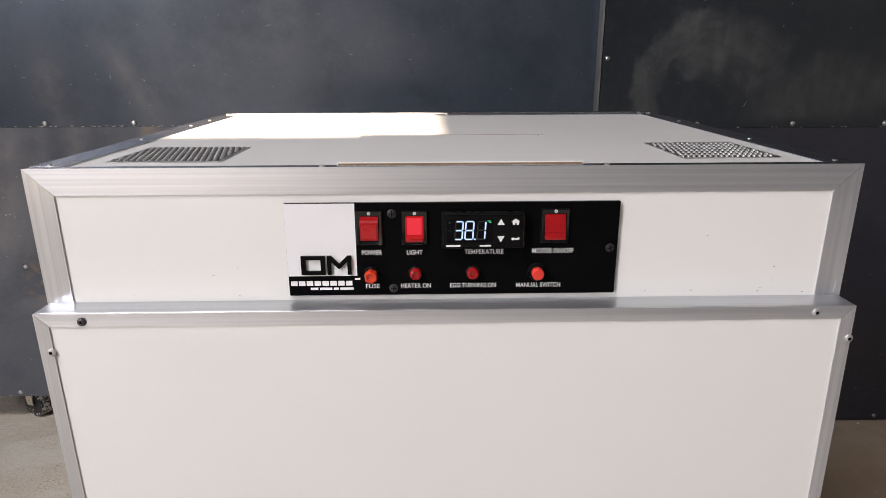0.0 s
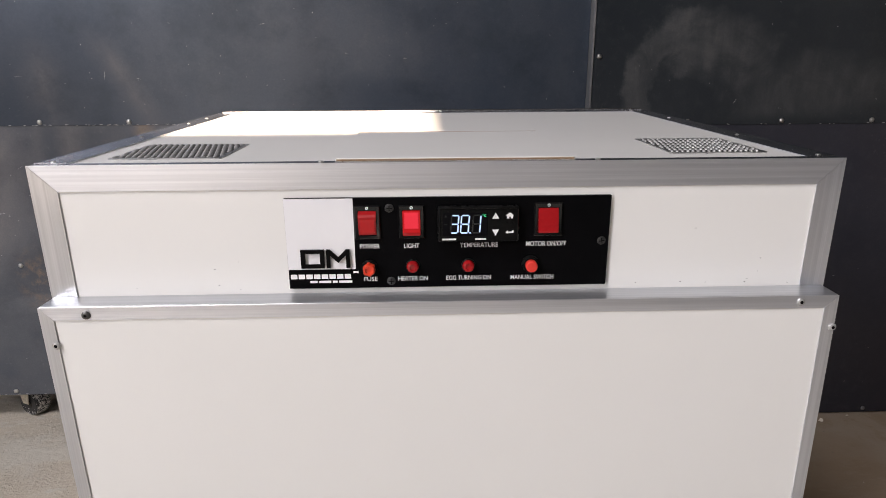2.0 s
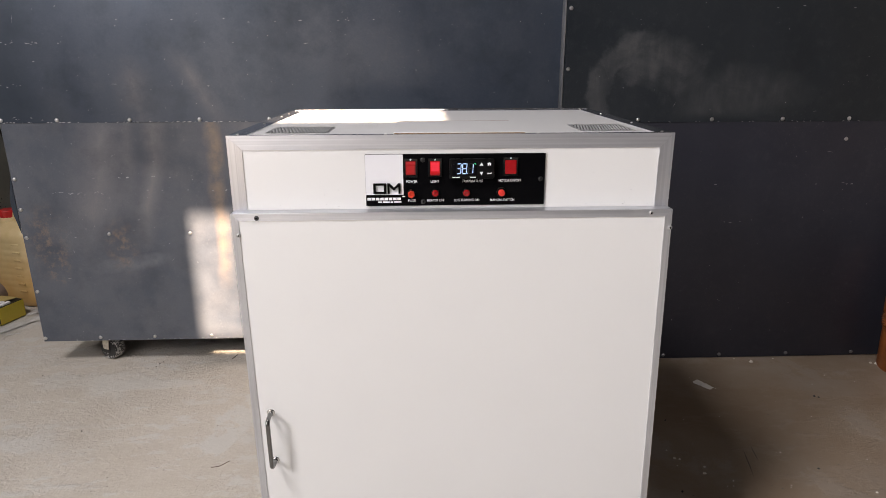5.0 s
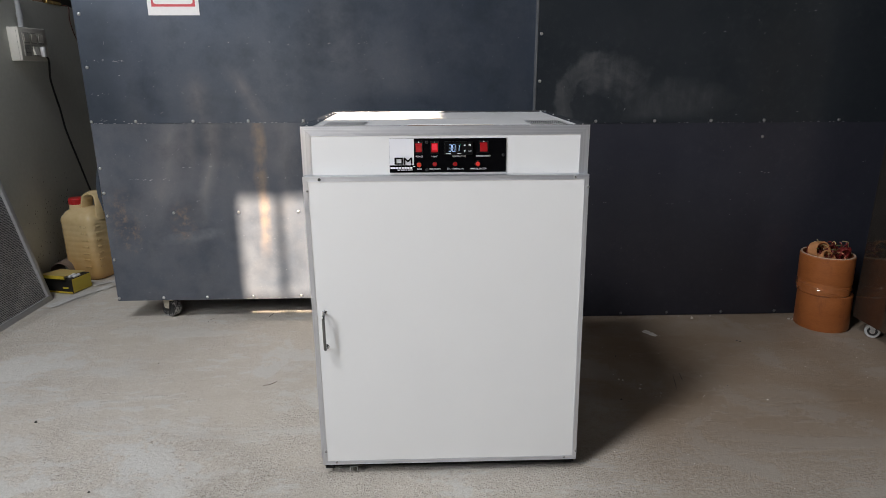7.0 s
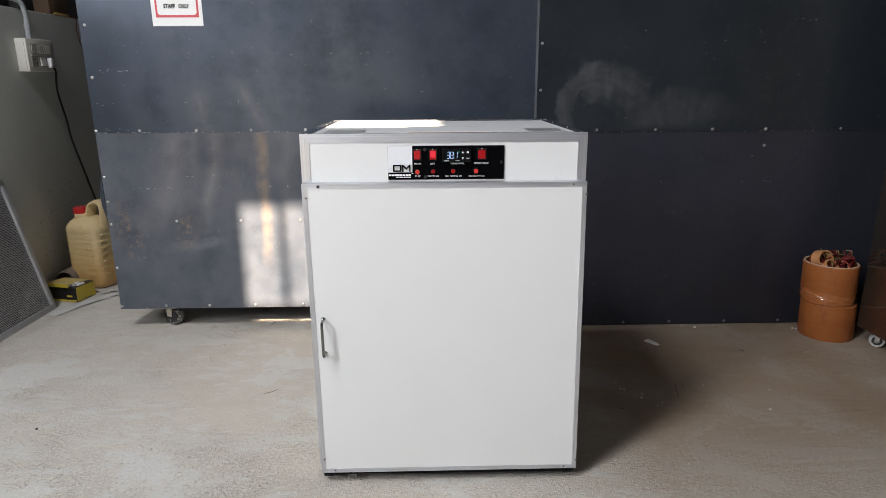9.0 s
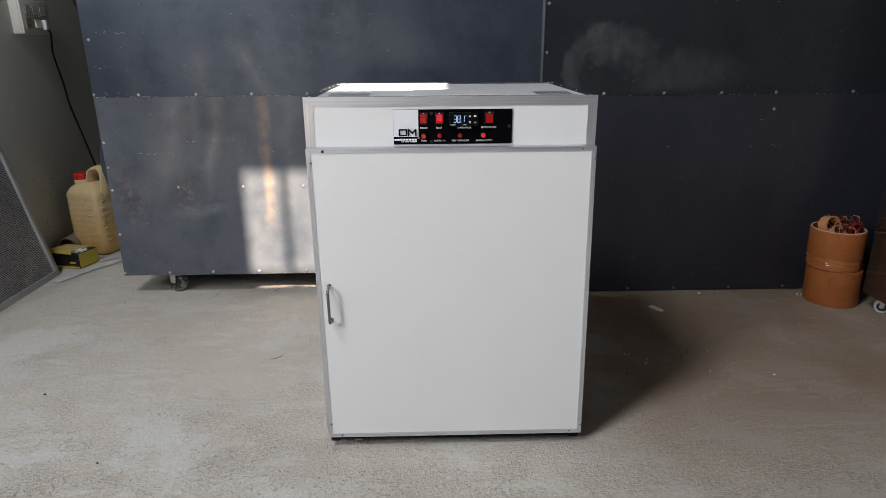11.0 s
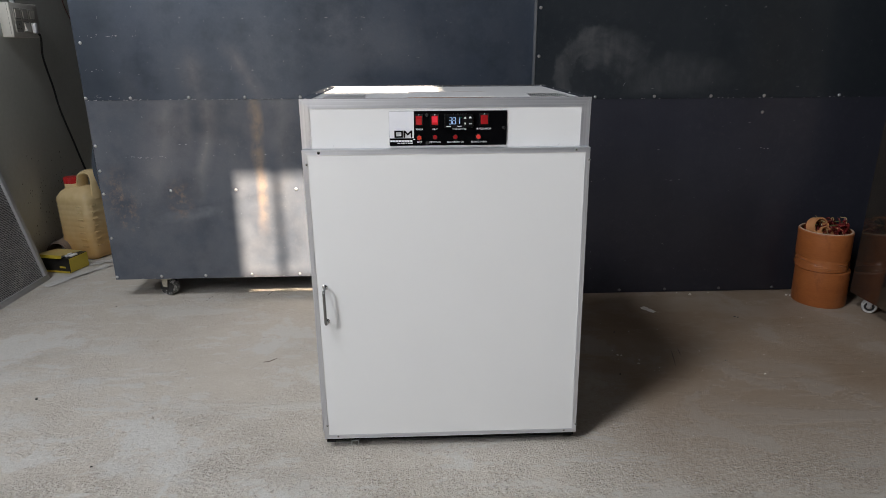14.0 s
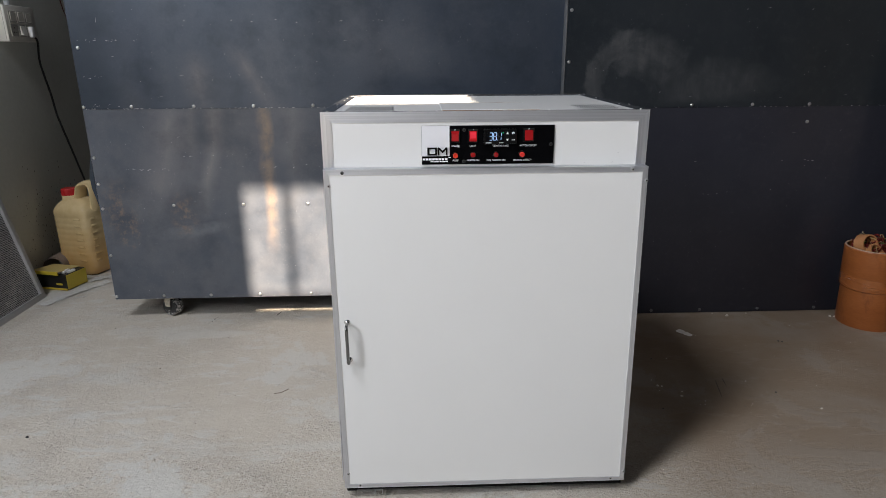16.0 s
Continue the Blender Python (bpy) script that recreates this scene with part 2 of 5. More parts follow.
M["stained_steel"] = surface("rust_stained_steel", (0.30, 0.26, 0.20), (0.72, 0.66, 0.54), 60, 180, (0.5, 0.7), 0.2, 0.0005)
M["strip_steel"] = surface("dull_edge_strip", (0.14, 0.145, 0.15), (0.24, 0.245, 0.25), 5, 60, (0.35, 0.5), 0.45)
M["dull_bolt"] = surface("dull_bolt_head", (0.16, 0.16, 0.17), (0.26, 0.26, 0.27), 40, 300, (0.4, 0.5), 0.6)
M["speck"] = surface("bare_metal_mark", (0.26, 0.26, 0.27), (0.50, 0.50, 0.50), 60, 300, (0.4, 0.6))
M["paint_spot"] = surface("dark_splash", (0.012, 0.011, 0.010), (0.03, 0.028, 0.025), 60, 300, (0.6, 0.8))
M["cream"] = surface("cream_chips", (0.6, 0.55, 0.47), (0.75, 0.70, 0.62), 30, 200, (0.7, 0.9))
M["brass"] = surface("brass_foil", (0.75, 0.50, 0.15), (0.85, 0.62, 0.25), 40, 200, (0.15, 0.3), 1.0)


def smeared(t, x, z, v, col, smears):
    """Soft smears on an upright sheet, part wiping and part reflected sheen put into the colour, each along a leaning
    line (x, z) to (x, z) with a half width and a strength.
    """
    wx = math_node(t, "ADD", x, ramp(t, noise_tex(t, v, 4.5, 3, 0.55), 0.25, 0.75, -0.022, 0.022))
    for xa, za, xb, zb, w, strength in smears:
        k = (xb - xa) / (zb - za)
        line = math_node(t, "ADD", math_node(t, "MULTIPLY", z, k), xa - k * za)
        side = ramp(t, math_node(t, "DIVIDE", math_node(t, "ABSOLUTE", math_node(t, "SUBTRACT", wx, line)), w), 1.0, 0.0)
        ends = math_node(t, "MULTIPLY", ramp(t, z, za + 0.05, za - 0.05), ramp(t, z, zb - 0.06, zb + 0.16))
        f = math_node(t, "MULTIPLY", math_node(t, "POWER", side, 1.4), ends)
        f = math_node(t, "MULTIPLY", f, ramp(t, noise_tex(t, v, 9, 4, 0.6), 0.25, 0.65, 0.45, 1.0))
        col = mix(t, math_node(t, "MULTIPLY", f, strength), col, (0.27, 0.25, 0.245))
    return col


def sheet_material(name, c1, c2, stains, blotch=0.3, streak=0.3, metal=0.45):
    """Dark mill-finish steel sheet: uneven gloss, waviness, blotches and rust."""
    m, t, p = nodes_of(name)
    v = world_place(t)
    x, y, z = split(t, v)
    big, mid = noise_tex(t, v, 1.7, 3), noise_tex(t, v, 4.5, 3, 0.5)
    col = mix(t, ramp(t, big, 0.20, 0.80), [1.15 * a - 0.15 * b for a, b in zip(c1, c2)], [1.15 * b - 0.15 * a for a, b in zip(c1, c2)])
    blot = ramp(t, mid, 0.22, 0.90)
    col = mix(t, math_node(t, "MULTIPLY", blot, blotch), col, (0.30, 0.295, 0.30))
    # faint upright runs that put streaky reflections into the colour
    mp = t.nodes.new("ShaderNodeMapping")
    mp.inputs["Scale"].default_value = (5.0, 5.0, 0.7)
    t.links.new(v, mp.inputs["Vector"])
    runs = noise_tex(t, mp.outputs["Vector"], 1.0, 3, 0.5)
    col = mix(t, math_node(t, "MULTIPLY", ramp(t, runs, 0.25, 0.85), streak), col, (0.27, 0.25, 0.235))
    fleck = math_node(t, "MULTIPLY", ramp(t, noise_tex(t, v, 120, 2), 0.66, 0.72), ramp(t, noise_tex(t, v, 5, 3), 0.35, 0.75))
    col = mix(t, math_node(t, "MULTIPLY", fleck, 0.06 + 0.9 * blotch), col, (0.36, 0.35, 0.35))
    rub = math_node(t, "MULTIPLY", ramp(t, noise_tex(t, v, 28, 6, 0.7), 0.50, 0.78), ramp(t, noise_tex(t, v, 2.6, 3), 0.30, 0.80))
    col = mix(t, math_node(t, "MULTIPLY", rub, 0.16 + 0.3 * blotch), col, (0.20, 0.195, 0.195))
    rough = ramp(t, mid, 0.15, 0.85, 0.28, 0.33)
    if stains == "wiped":
        # pale smears: wiped smudges together with painted reflections
        col = smeared(t, x, z, v, col, ((-1.04, 1.12, -1.01, 0.90, 0.085, 0.38), (-0.875, 1.16, -0.735, 0.92, 0.065, 0.34), (-1.33, 1.02, -1.30, 0.90, 0.09, 0.22), (-0.45, 1.5, -0.40, 1.1, 0.16, 0.12)))
        # a darker, ragged band along the free edge, and cloudy patches
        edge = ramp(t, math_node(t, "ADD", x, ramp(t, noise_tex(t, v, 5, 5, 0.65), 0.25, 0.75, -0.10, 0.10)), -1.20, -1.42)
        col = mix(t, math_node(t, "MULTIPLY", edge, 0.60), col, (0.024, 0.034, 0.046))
        col = mix(t, ramp(t, noise_tex(t, v, 6.5, 6, 0.66), 0.52, 0.30, 0.0, 0.55), col, (0.026, 0.037, 0.052))
    if stains == "rust":
        # the buckled sheet's upright sheen painted in as pale streaks
        smears = ((-1.165, 0.97, -1.25, 0.50, 0.125, 0.50), (-0.965, 0.97, -1.065, 0.50, 0.048, 0.55), (-1.06, 0.97, -1.12, 0.62, 0.045, 0.20), (-0.66, 0.97, -0.69, 0.55, 0.055, 0.32))
        col = smeared(t, x, z, v, col, smears)
        # the crease's highlight painted as a pale oval below it, and cloudy rubbing over the whole sheet
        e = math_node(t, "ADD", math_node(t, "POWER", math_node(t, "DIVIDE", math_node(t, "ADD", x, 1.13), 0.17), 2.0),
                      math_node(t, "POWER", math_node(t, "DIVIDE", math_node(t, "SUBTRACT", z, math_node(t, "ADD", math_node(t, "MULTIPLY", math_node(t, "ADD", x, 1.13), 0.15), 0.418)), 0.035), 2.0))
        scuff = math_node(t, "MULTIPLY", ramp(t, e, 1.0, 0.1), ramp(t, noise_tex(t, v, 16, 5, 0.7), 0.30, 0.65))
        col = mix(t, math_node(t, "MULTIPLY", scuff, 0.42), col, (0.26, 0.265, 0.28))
        cloud = ramp(t, noise_tex(t, v, 7.5, 7, 0.68), 0.40, 0.78)
        col = mix(t, math_node(t, "MULTIPLY", cloud, 0.22), col, (0.24, 0.225, 0.215))
        col = mix(t, ramp(t, noise_tex(t, v, 3.4, 6, 0.62), 0.52, 0.26, 0.0, 0.68), col, (0.026, 0.034, 0.048))
        # an orange run under the joint and rubbed rusty spots at mid height
        w = math_node(t, "ADD", x, ramp(t, noise_tex(t, v, 3, 2), 0.3, 0.7, -0.02, 0.02))
        run = math_node(t, "SUBTRACT", 1.0, math_node(t, "DIVIDE", math_node(t, "ABSOLUTE", math_node(t, "ADD", w, 0.79)), 0.035))
        run = math_node(t, "MULTIPLY", ramp(t, run, 0.0, 0.8), math_node(t, "MULTIPLY", ramp(t, z, 0.30, 0.50), ramp(t, z, 0.975, 0.92)))
        run = math_node(t, "MULTIPLY", run, ramp(t, noise_tex(t, v, 14, 4), 0.30, 0.55))
        col = mix(t, math_node(t, "MULTIPLY", run, 0.42), col, (0.40, 0.265, 0.155))
        for cx, cz, r in ((-1.425, 0.50, 0.10), (-1.16, 0.485, 0.07), (-1.405, 0.40, 0.05)):
            d = math_node(t, "SQRT", math_node(t, "ADD", math_node(t, "POWER", math_node(t, "ADD", x, -cx), 2.0),
                                               math_node(t, "POWER", math_node(t, "MULTIPLY", math_node(t, "ADD", z, -cz), 0.6), 2.0)))
            spot = math_node(t, "MULTIPLY", ramp(t, d, r, 0.0), ramp(t, noise_tex(t, v, 35, 5, 0.7), 0.47, 0.68))
            col = mix(t, math_node(t, "MULTIPLY", spot, 0.55), col, (0.40, 0.25, 0.15))
    if stains == "smear":
        # a chalky wiped arc with a long tail
        wx = math_node(t, "ADD", x, ramp(t, noise_tex(t, v, 7, 6, 0.65), 0.3, 0.7, -0.040, 0.040))
        wz = math_node(t, "ADD", z, ramp(t, noise_tex(t, v, 5.5, 6, 0.65), 0.3, 0.7, -0.035, 0.035))

        def oval(cx, cz, rx, rz, hard=0.35):
            u = math_node(t, "POWER", math_node(t, "DIVIDE", math_node(t, "SUBTRACT", wx, cx), rx), 2.0)
            w = math_node(t, "POWER", math_node(t, "DIVIDE", math_node(t, "SUBTRACT", wz, cz), rz), 2.0)
            return ramp(t, math_node(t, "ADD", u, w), 1.0, hard)

        arch = math_node(t, "MULTIPLY", oval(0.735, 1.02, 0.225, 0.215, 0.80), ramp(t, x, 0.86, 0.70))
        arch = math_node(t, "MULTIPLY", arch, math_node(t, "SUBTRACT", 1.0, math_node(t, "MULTIPLY", oval(0.700, 0.990, 0.105, 0.135, 0.75), 0.9)))
        f = math_node(t, "MAXIMUM", arch, oval(0.80, 1.125, 0.155, 0.115, 0.30))
        f = math_node(t, "MAXIMUM", f, math_node(t, "MULTIPLY", oval(1.05, 1.02, 0.30, 0.105, 0.20), 0.62))
        f = math_node(t, "MULTIPLY", f, ramp(t, noise_tex(t, v, 8, 6, 0.68, 1.0), 0.32, 0.62, 0.25, 1.0))
        up_runs = t.nodes.new("ShaderNodeMapping")
        up_runs.inputs["Scale"].default_value = (38.0, 38.0, 5.0)
        t.links.new(v, up_runs.inputs["Vector"])
        f = math_node(t, "MULTIPLY", f, ramp(t, noise_tex(t, up_runs.outputs["Vector"], 1.0, 4, 0.6), 0.30, 0.65, 0.55, 1.0))
        f = math_node(t, "MULTIPLY", f, ramp(t, z, 0.935, 0.96))
        col = mix(t, math_node(t, "MULTIPLY", f, 0.30), col, (0.30, 0.295, 0.29))
        rough = math_node(t, "ADD", rough, math_node(t, "MULTIPLY", f, 0.2))
    # mill grain
    grain = ramp(t, noise_tex(t, v, 210, 3, 0.75), 0.30, 0.70, 0.0, 1.0)
    col = mix(t, math_node(t, "MULTIPLY", grain, 0.20), col, [0.6 * k for k in c1])
    t.links.new(col, p.inputs["Base Color"])
    t.links.new(rough, p.inputs["Roughness"])
    p.inputs["Metallic"].default_value = metal
    p.inputs["Specular IOR Level"].default_value = 0.40 if stains == "rust" else 0.5
    bump(t, p, noise_tex(t, v, 2.2, 1, 0.4), 0.5, 0.02)
    if stains == "rust":
        # a long shallow crease that climbs across the sheet
        line = math_node(t, "ADD", math_node(t, "MULTIPLY", math_node(t, "ADD", x, 1.26), 0.19), 0.425)
        off = math_node(t, "DIVIDE", math_node(t, "SUBTRACT", z, line), 0.035)
        ridge = math_node(t, "MULTIPLY", ramp(t, math_node(t, "ABSOLUTE", off), 1.0, 0.0), math_node(t, "MULTIPLY", ramp(t, x, -1.38, -1.2), ramp(t, x, -0.2, -0.9)))
        bump(t, p, math_node(t, "MULTIPLY", ridge, ramp(t, noise_tex(t, v, 5, 3), 0.35, 0.65)), 0.6, 0.005)
    bump(t, p, noise_tex(t, mp.outputs["Vector"], 0.6, 1, 0.4), 0.45, 0.035)
    return m


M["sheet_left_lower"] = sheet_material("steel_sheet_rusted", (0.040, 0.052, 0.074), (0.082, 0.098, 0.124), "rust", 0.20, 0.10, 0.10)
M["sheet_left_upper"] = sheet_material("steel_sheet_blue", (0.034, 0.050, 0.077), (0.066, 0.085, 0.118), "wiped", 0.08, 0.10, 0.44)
M["sheet_right_upper"] = sheet_material("steel_sheet_smeared", (0.024, 0.031, 0.039), (0.035, 0.043, 0.052), "smear", 0.06, 0.02)
M["sheet_right_lower"] = sheet_material("steel_sheet_dark", (0.036, 0.038, 0.055), (0.051, 0.053, 0.072), "", 0.06, 0.02)
M["sheet_glossy"] = surface("glossy_dark_steel_sheet", (0.145, 0.125, 0.102), (0.21, 0.184, 0.152), 2.5, 40, (0.06, 0.14), 0.9, 0.0002)


def floor_material():
    """Worn screed: pale trowelled skins over pitted sandy ground, brown dust deepened with painted shade, and dark
    flecks.
    """
    m, t, p = nodes_of("worn_concrete")
    v = coords(t)
    x, y, z = split(t, v)
    turned = t.nodes.new("ShaderNodeMapping")
    turned.inputs["Rotation"].default_value = (0, 0, radians(-22))
    turned.inputs["Scale"].default_value = (0.85, 2.3, 1.0)
    t.links.new(v, turned.inputs["Vector"])
    big, mid = noise_tex(t, v, 0.9, 4, 0.6, 0.5), noise_tex(t, v, 2.6, 8, 0.62, 0.35)
    fine, grain, grit = noise_tex(t, v, 34, 7, 0.75), noise_tex(t, v, 95, 8, 0.85), noise_tex(t, v, 260, 4, 0.8)
    sweep = noise_tex(t, turned.outputs["Vector"], 1.5, 7, 0.58, 0.5)
    ragged = math_node(t, "MULTIPLY", math_node(t, "SUBTRACT", fine, 0.5), 0.22)
    long_skin = ramp(t, math_node(t, "ADD", sweep, ragged), 0.53, 0.60, 0.0, 0.75)
    small_skin = ramp(t, math_node(t, "ADD", mid, ragged), 0.565, 0.59, 0.0, 0.8)
    flake = ramp(t, math_node(t, "ADD", noise_tex(t, turned.outputs["Vector"], 6.5, 8, 0.68, 0.15), ragged), 0.56, 0.60, 0.0, 0.7)
    skin = math_node(t, "MAXIMUM", math_node(t, "MAXIMUM", long_skin, small_skin), flake)
    bare = math_node(t, "SUBTRACT", 1.0, math_node(t, "MULTIPLY", skin, 0.70))
    sand = mix(t, ramp(t, big, 0.35, 0.65), (0.495, 0.452, 0.384), (0.560, 0.522, 0.457))
    sand = mix(t, ramp(t, mid, 0.52, 0.36, 0.0, 0.6), sand, (0.448, 0.402, 0.335))
    sand = mix(t, ramp(t, fine, 0.42, 0.66, 0.0, 0.35), sand, (0.42, 0.37, 0.305))
    pale = mix(t, ramp(t, fine, 0.3, 0.7), (0.520, 0.532, 0.512), (0.605, 0.616, 0.598))
    pale = mix(t, ramp(t, big, 0.60, 0.40, 0.0, 0.5), pale, (0.505, 0.474, 0.412))
    col = mix(t, math_node(t, "MULTIPLY", skin, 0.88), sand, pale)
    gravel = math_node(t, "MULTIPLY", bare, math_node(t, "MULTIPLY", ramp(t, noise_tex(t, v, 9, 4, 0.65), 0.34, 0.56, 0.5, 1.0), math_node(t, "MAXIMUM", ramp(t, noise_tex(t, v, 1.3, 3), 0.42, 0.58, 0.30, 1.0), ramp(t, y, 0.95, 0.40))))
    # sand grains and pits, each of its own tone
    height = grain
    for scale, dark, light in ((120.0, 0.20, 0.42), (210.0, 0.24, 0.45)):
        cell = t.nodes.new("ShaderNodeTexVoronoi")
        cell.inputs["Scale"].default_value = scale
        t.links.new(v, cell.inputs["Vector"])
        tone = split(t, cell.outputs["Color"])[0]
        spot = ramp(t, cell.outputs["Distance"], 0.55, 0.25)
        pit = math_node(t, "MULTIPLY", math_node(t, "MULTIPLY", ramp(t, tone, 0.42, 0.15), spot), gravel)
        bead = math_node(t, "MULTIPLY", math_node(t, "MULTIPLY", ramp(t, tone, 0.58, 0.85), spot), gravel)
        col = mix(t, math_node(t, "MULTIPLY", pit, dark), col, (0.15, 0.13, 0.108))
        col = mix(t, math_node(t, "MULTIPLY", bead, light), col, (0.72, 0.69, 0.645))
        height = math_node(t, "SUBTRACT", math_node(t, "ADD", height, math_node(t, "MULTIPLY", bead, 0.5)), math_node(t, "MULTIPLY", pit, 0.8))
    # close lumps of coarse sand that stand out of the worn ground
    lump = noise_tex(t, v, 78, 3, 0.62, 0.3)
    worn = math_node(t, "MULTIPLY", gravel, ramp(t, noise_tex(t, v, 3.1, 5, 0.6), 0.36, 0.52, 0.35, 1.0))
    worn = math_node(t, "MULTIPLY", worn, ramp(t, y, 1.30, 0.60, 0.30, 1.0))
    col = mix(t, math_node(t, "MULTIPLY", worn, ramp(t, lump, 0.53, 0.68, 0.0, 0.55)), col, (0.74, 0.72, 0.675))
    col = mix(t, math_node(t, "MULTIPLY", worn, ramp(t, lump, 0.46, 0.32, 0.0, 0.60)), col, (0.235, 0.208, 0.175))
    height = math_node(t, "ADD", height, math_node(t, "MULTIPLY", ramp(t, lump, 0.3, 0.7), 0.9))
    col = mix(t, ramp(t, grit, 0.54, 0.66, 0.0, 0.5), col, (0.70, 0.67, 0.63))
    col = mix(t, ramp(t, grit, 0.45, 0.33, 0.0, 0.45), col, (0.22, 0.197, 0.165))
    # brown dust at the right, its colour darkened to carry shade too
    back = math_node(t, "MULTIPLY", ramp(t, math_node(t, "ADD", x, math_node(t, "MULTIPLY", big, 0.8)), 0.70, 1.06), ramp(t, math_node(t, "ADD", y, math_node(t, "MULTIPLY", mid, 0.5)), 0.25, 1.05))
    dust_and_shade = math_node(t, "MULTIPLY", back, ramp(t, mid, 0.65, 0.35, 0.72, 0.94))
    col = mix(t, dust_and_shade, col, (0.188, 0.120, 0.070))
    for scale, size, where in ((26.0, 0.10, 6.0), (58.0, 0.13, 4.0)):
        vo = t.nodes.new("ShaderNodeTexVoronoi")
        vo.inputs["Scale"].default_value = scale
        t.links.new(v, vo.inputs["Vector"])
        fleck = math_node(t, "MULTIPLY", ramp(t, vo.outputs["Distance"], size, size * 0.5), ramp(t, noise_tex(t, v, where, 2), 0.50, 0.60))
        col = mix(t, math_node(t, "MULTIPLY", fleck, 0.65), col, (0.10, 0.09, 0.08))
    col = mix(t, 0.10, col, (0.52, 0.435, 0.31))
    t.links.new(col, p.inputs["Base Color"])
    t.links.new(ramp(t, skin, 0.0, 1.0, 0.88, 0.62), p.inputs["Roughness"])
    rough_h = math_node(t, "MULTIPLY", math_node(t, "MULTIPLY", gravel, ramp(t, dust_and_shade, 0.0, 0.8, 1.0, 0.2)), math_node(t, "ADD", math_node(t, "MULTIPLY", height, 0.7), math_node(t, "MULTIPLY", fine, 0.5)))
    bump(t, p, math_node(t, "MULTIPLY", skin, ramp(t, dust_and_shade, 0.0, 0.8, 1.0, 0.25)), 0.9, 0.005)
    bump(t, p, rough_h, 1.0, 0.005)
    bump(t, p, grit, 0.5, 0.0008)
    return m


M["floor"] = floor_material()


def perforated_material():
    m, t, p = nodes_of("perforated_sheet")
    x, y, z = split(t, coords(t, (1, 1, 1)))
    k = math.pi / 0.007
    s = math_node(t, "MULTIPLY", math_node(t, "SINE", math_node(t, "MULTIPLY", y, k)), math_node(t, "SINE", math_node(t, "MULTIPLY", z, k)))
    hole = ramp(t, math_node(t, "ABSOLUTE", s), 0.30, 0.45)
    v = coords(t)
    base = mix(t, ramp(t, noise_tex(t, v, 3, 4), 0.35, 0.65), (0.42, 0.42, 0.42), (0.56, 0.56, 0.55))
    base = mix(t, ramp(t, noise_tex(t, v, 9, 6, 0.7), 0.52, 0.66, 0.0, 0.7), base, (0.72, 0.71, 0.68))
    t.links.new(mix(t, hole, base, (0.012, 0.012, 0.012)), p.inputs["Base Color"])
    t.links.new(ramp(t, hole, 0, 1, 0.25, 0.0), p.inputs["Metallic"])
    p.inputs["Roughness"].default_value = 0.45
    return m


M["perforated"] = perforated_material()


# ---- mesh helpers ----
def origin(ob):
    v = Vector((0, 0, 0))
    while ob is not None:
        v += ob.location
        ob = ob.parent
    return v


def thing(name, at, label, category, group="", kind=""):
    """An Empty at the base of a thing."""
    ob = new(name)
    ob.location = at
    ob.empty_display_size = 0.05
    return tagged(ob, label, category, group, kind)


def finish(name, bm, material, smooth):
    me = bpy.data.meshes.new(name)
    bmesh.ops.recalc_face_normals(bm, faces=bm.faces)
    bm.to_mesh(me)
    bm.free()
    me.materials.append(M[material])
    if smooth:
        me.shade_smooth()
        me.set_sharp_from_angle(angle=radians(smooth))
    return me


def part(name, bm, material, parent, label="", smooth=35):
    """Links a bmesh, built in world places, as one mesh under a thing or a part."""
    bmesh.ops.translate(bm, verts=bm.verts, vec=-origin(parent))
    ob = new(name, finish(name, bm, material, smooth))
    ob.parent = parent
    return tagged(ob, label)


def solid(name, bm, material, label="", category="", group="", kind="", at=(0, 0, 0), smooth=35):
    """Links a bmesh, built in world places, as one top-level mesh with its origin at a place."""
    bmesh.ops.translate(bm, verts=bm.verts, vec=-Vector(at))
    ob = new(name, finish(name, bm, material, smooth))
    ob.location = at
    return tagged(ob, label, category, group, kind)


def piece(name, mesh, at, parent, label="", turn=None):
    """One of many alike pieces that share a mesh."""
    ob = new(name, mesh)
    ob.parent = parent
    ob.location = Vector(at) - origin(parent)
    if turn:
        ob.rotation_euler = turn
    return tagged(ob, label)


def box(bm, x0, x1, y0, y1, z0, z1, bevel=0.0, seg=2):
    vs = bmesh.ops.create_cube(bm, size=1.0)["verts"]
    for v in vs:
        v.co = Vector((x0 if v.co.x < 0 else x1, y0 if v.co.y < 0 else y1, z0 if v.co.z < 0 else z1))
    if bevel:
        es = {e for v in vs for e in v.link_edges}
        bmesh.ops.bevel(bm, geom=list(es), offset=bevel, segments=seg, profile=0.5, affect="EDGES")
    return bm


def cube(x0, x1, y0, y1, z0, z1, bevel=0.0, seg=2):
    return box(bmesh.new(), x0, x1, y0, y1, z0, z1, bevel, seg)


def prism(bm, outline, y0, y1):
    """A solid from a closed outline of (x, z), between two depths."""
    a = [bm.verts.new((x, y0, z)) for x, z in outline]
    b = [bm.verts.new((x, y1, z)) for x, z in outline]
    n = len(outline)
    bm.faces.new(a)
    bm.faces.new(b[::-1])
    for i in range(n):
        bm.faces.new((a[i], b[i], b[(i + 1) % n], a[(i + 1) % n]))
    return bm


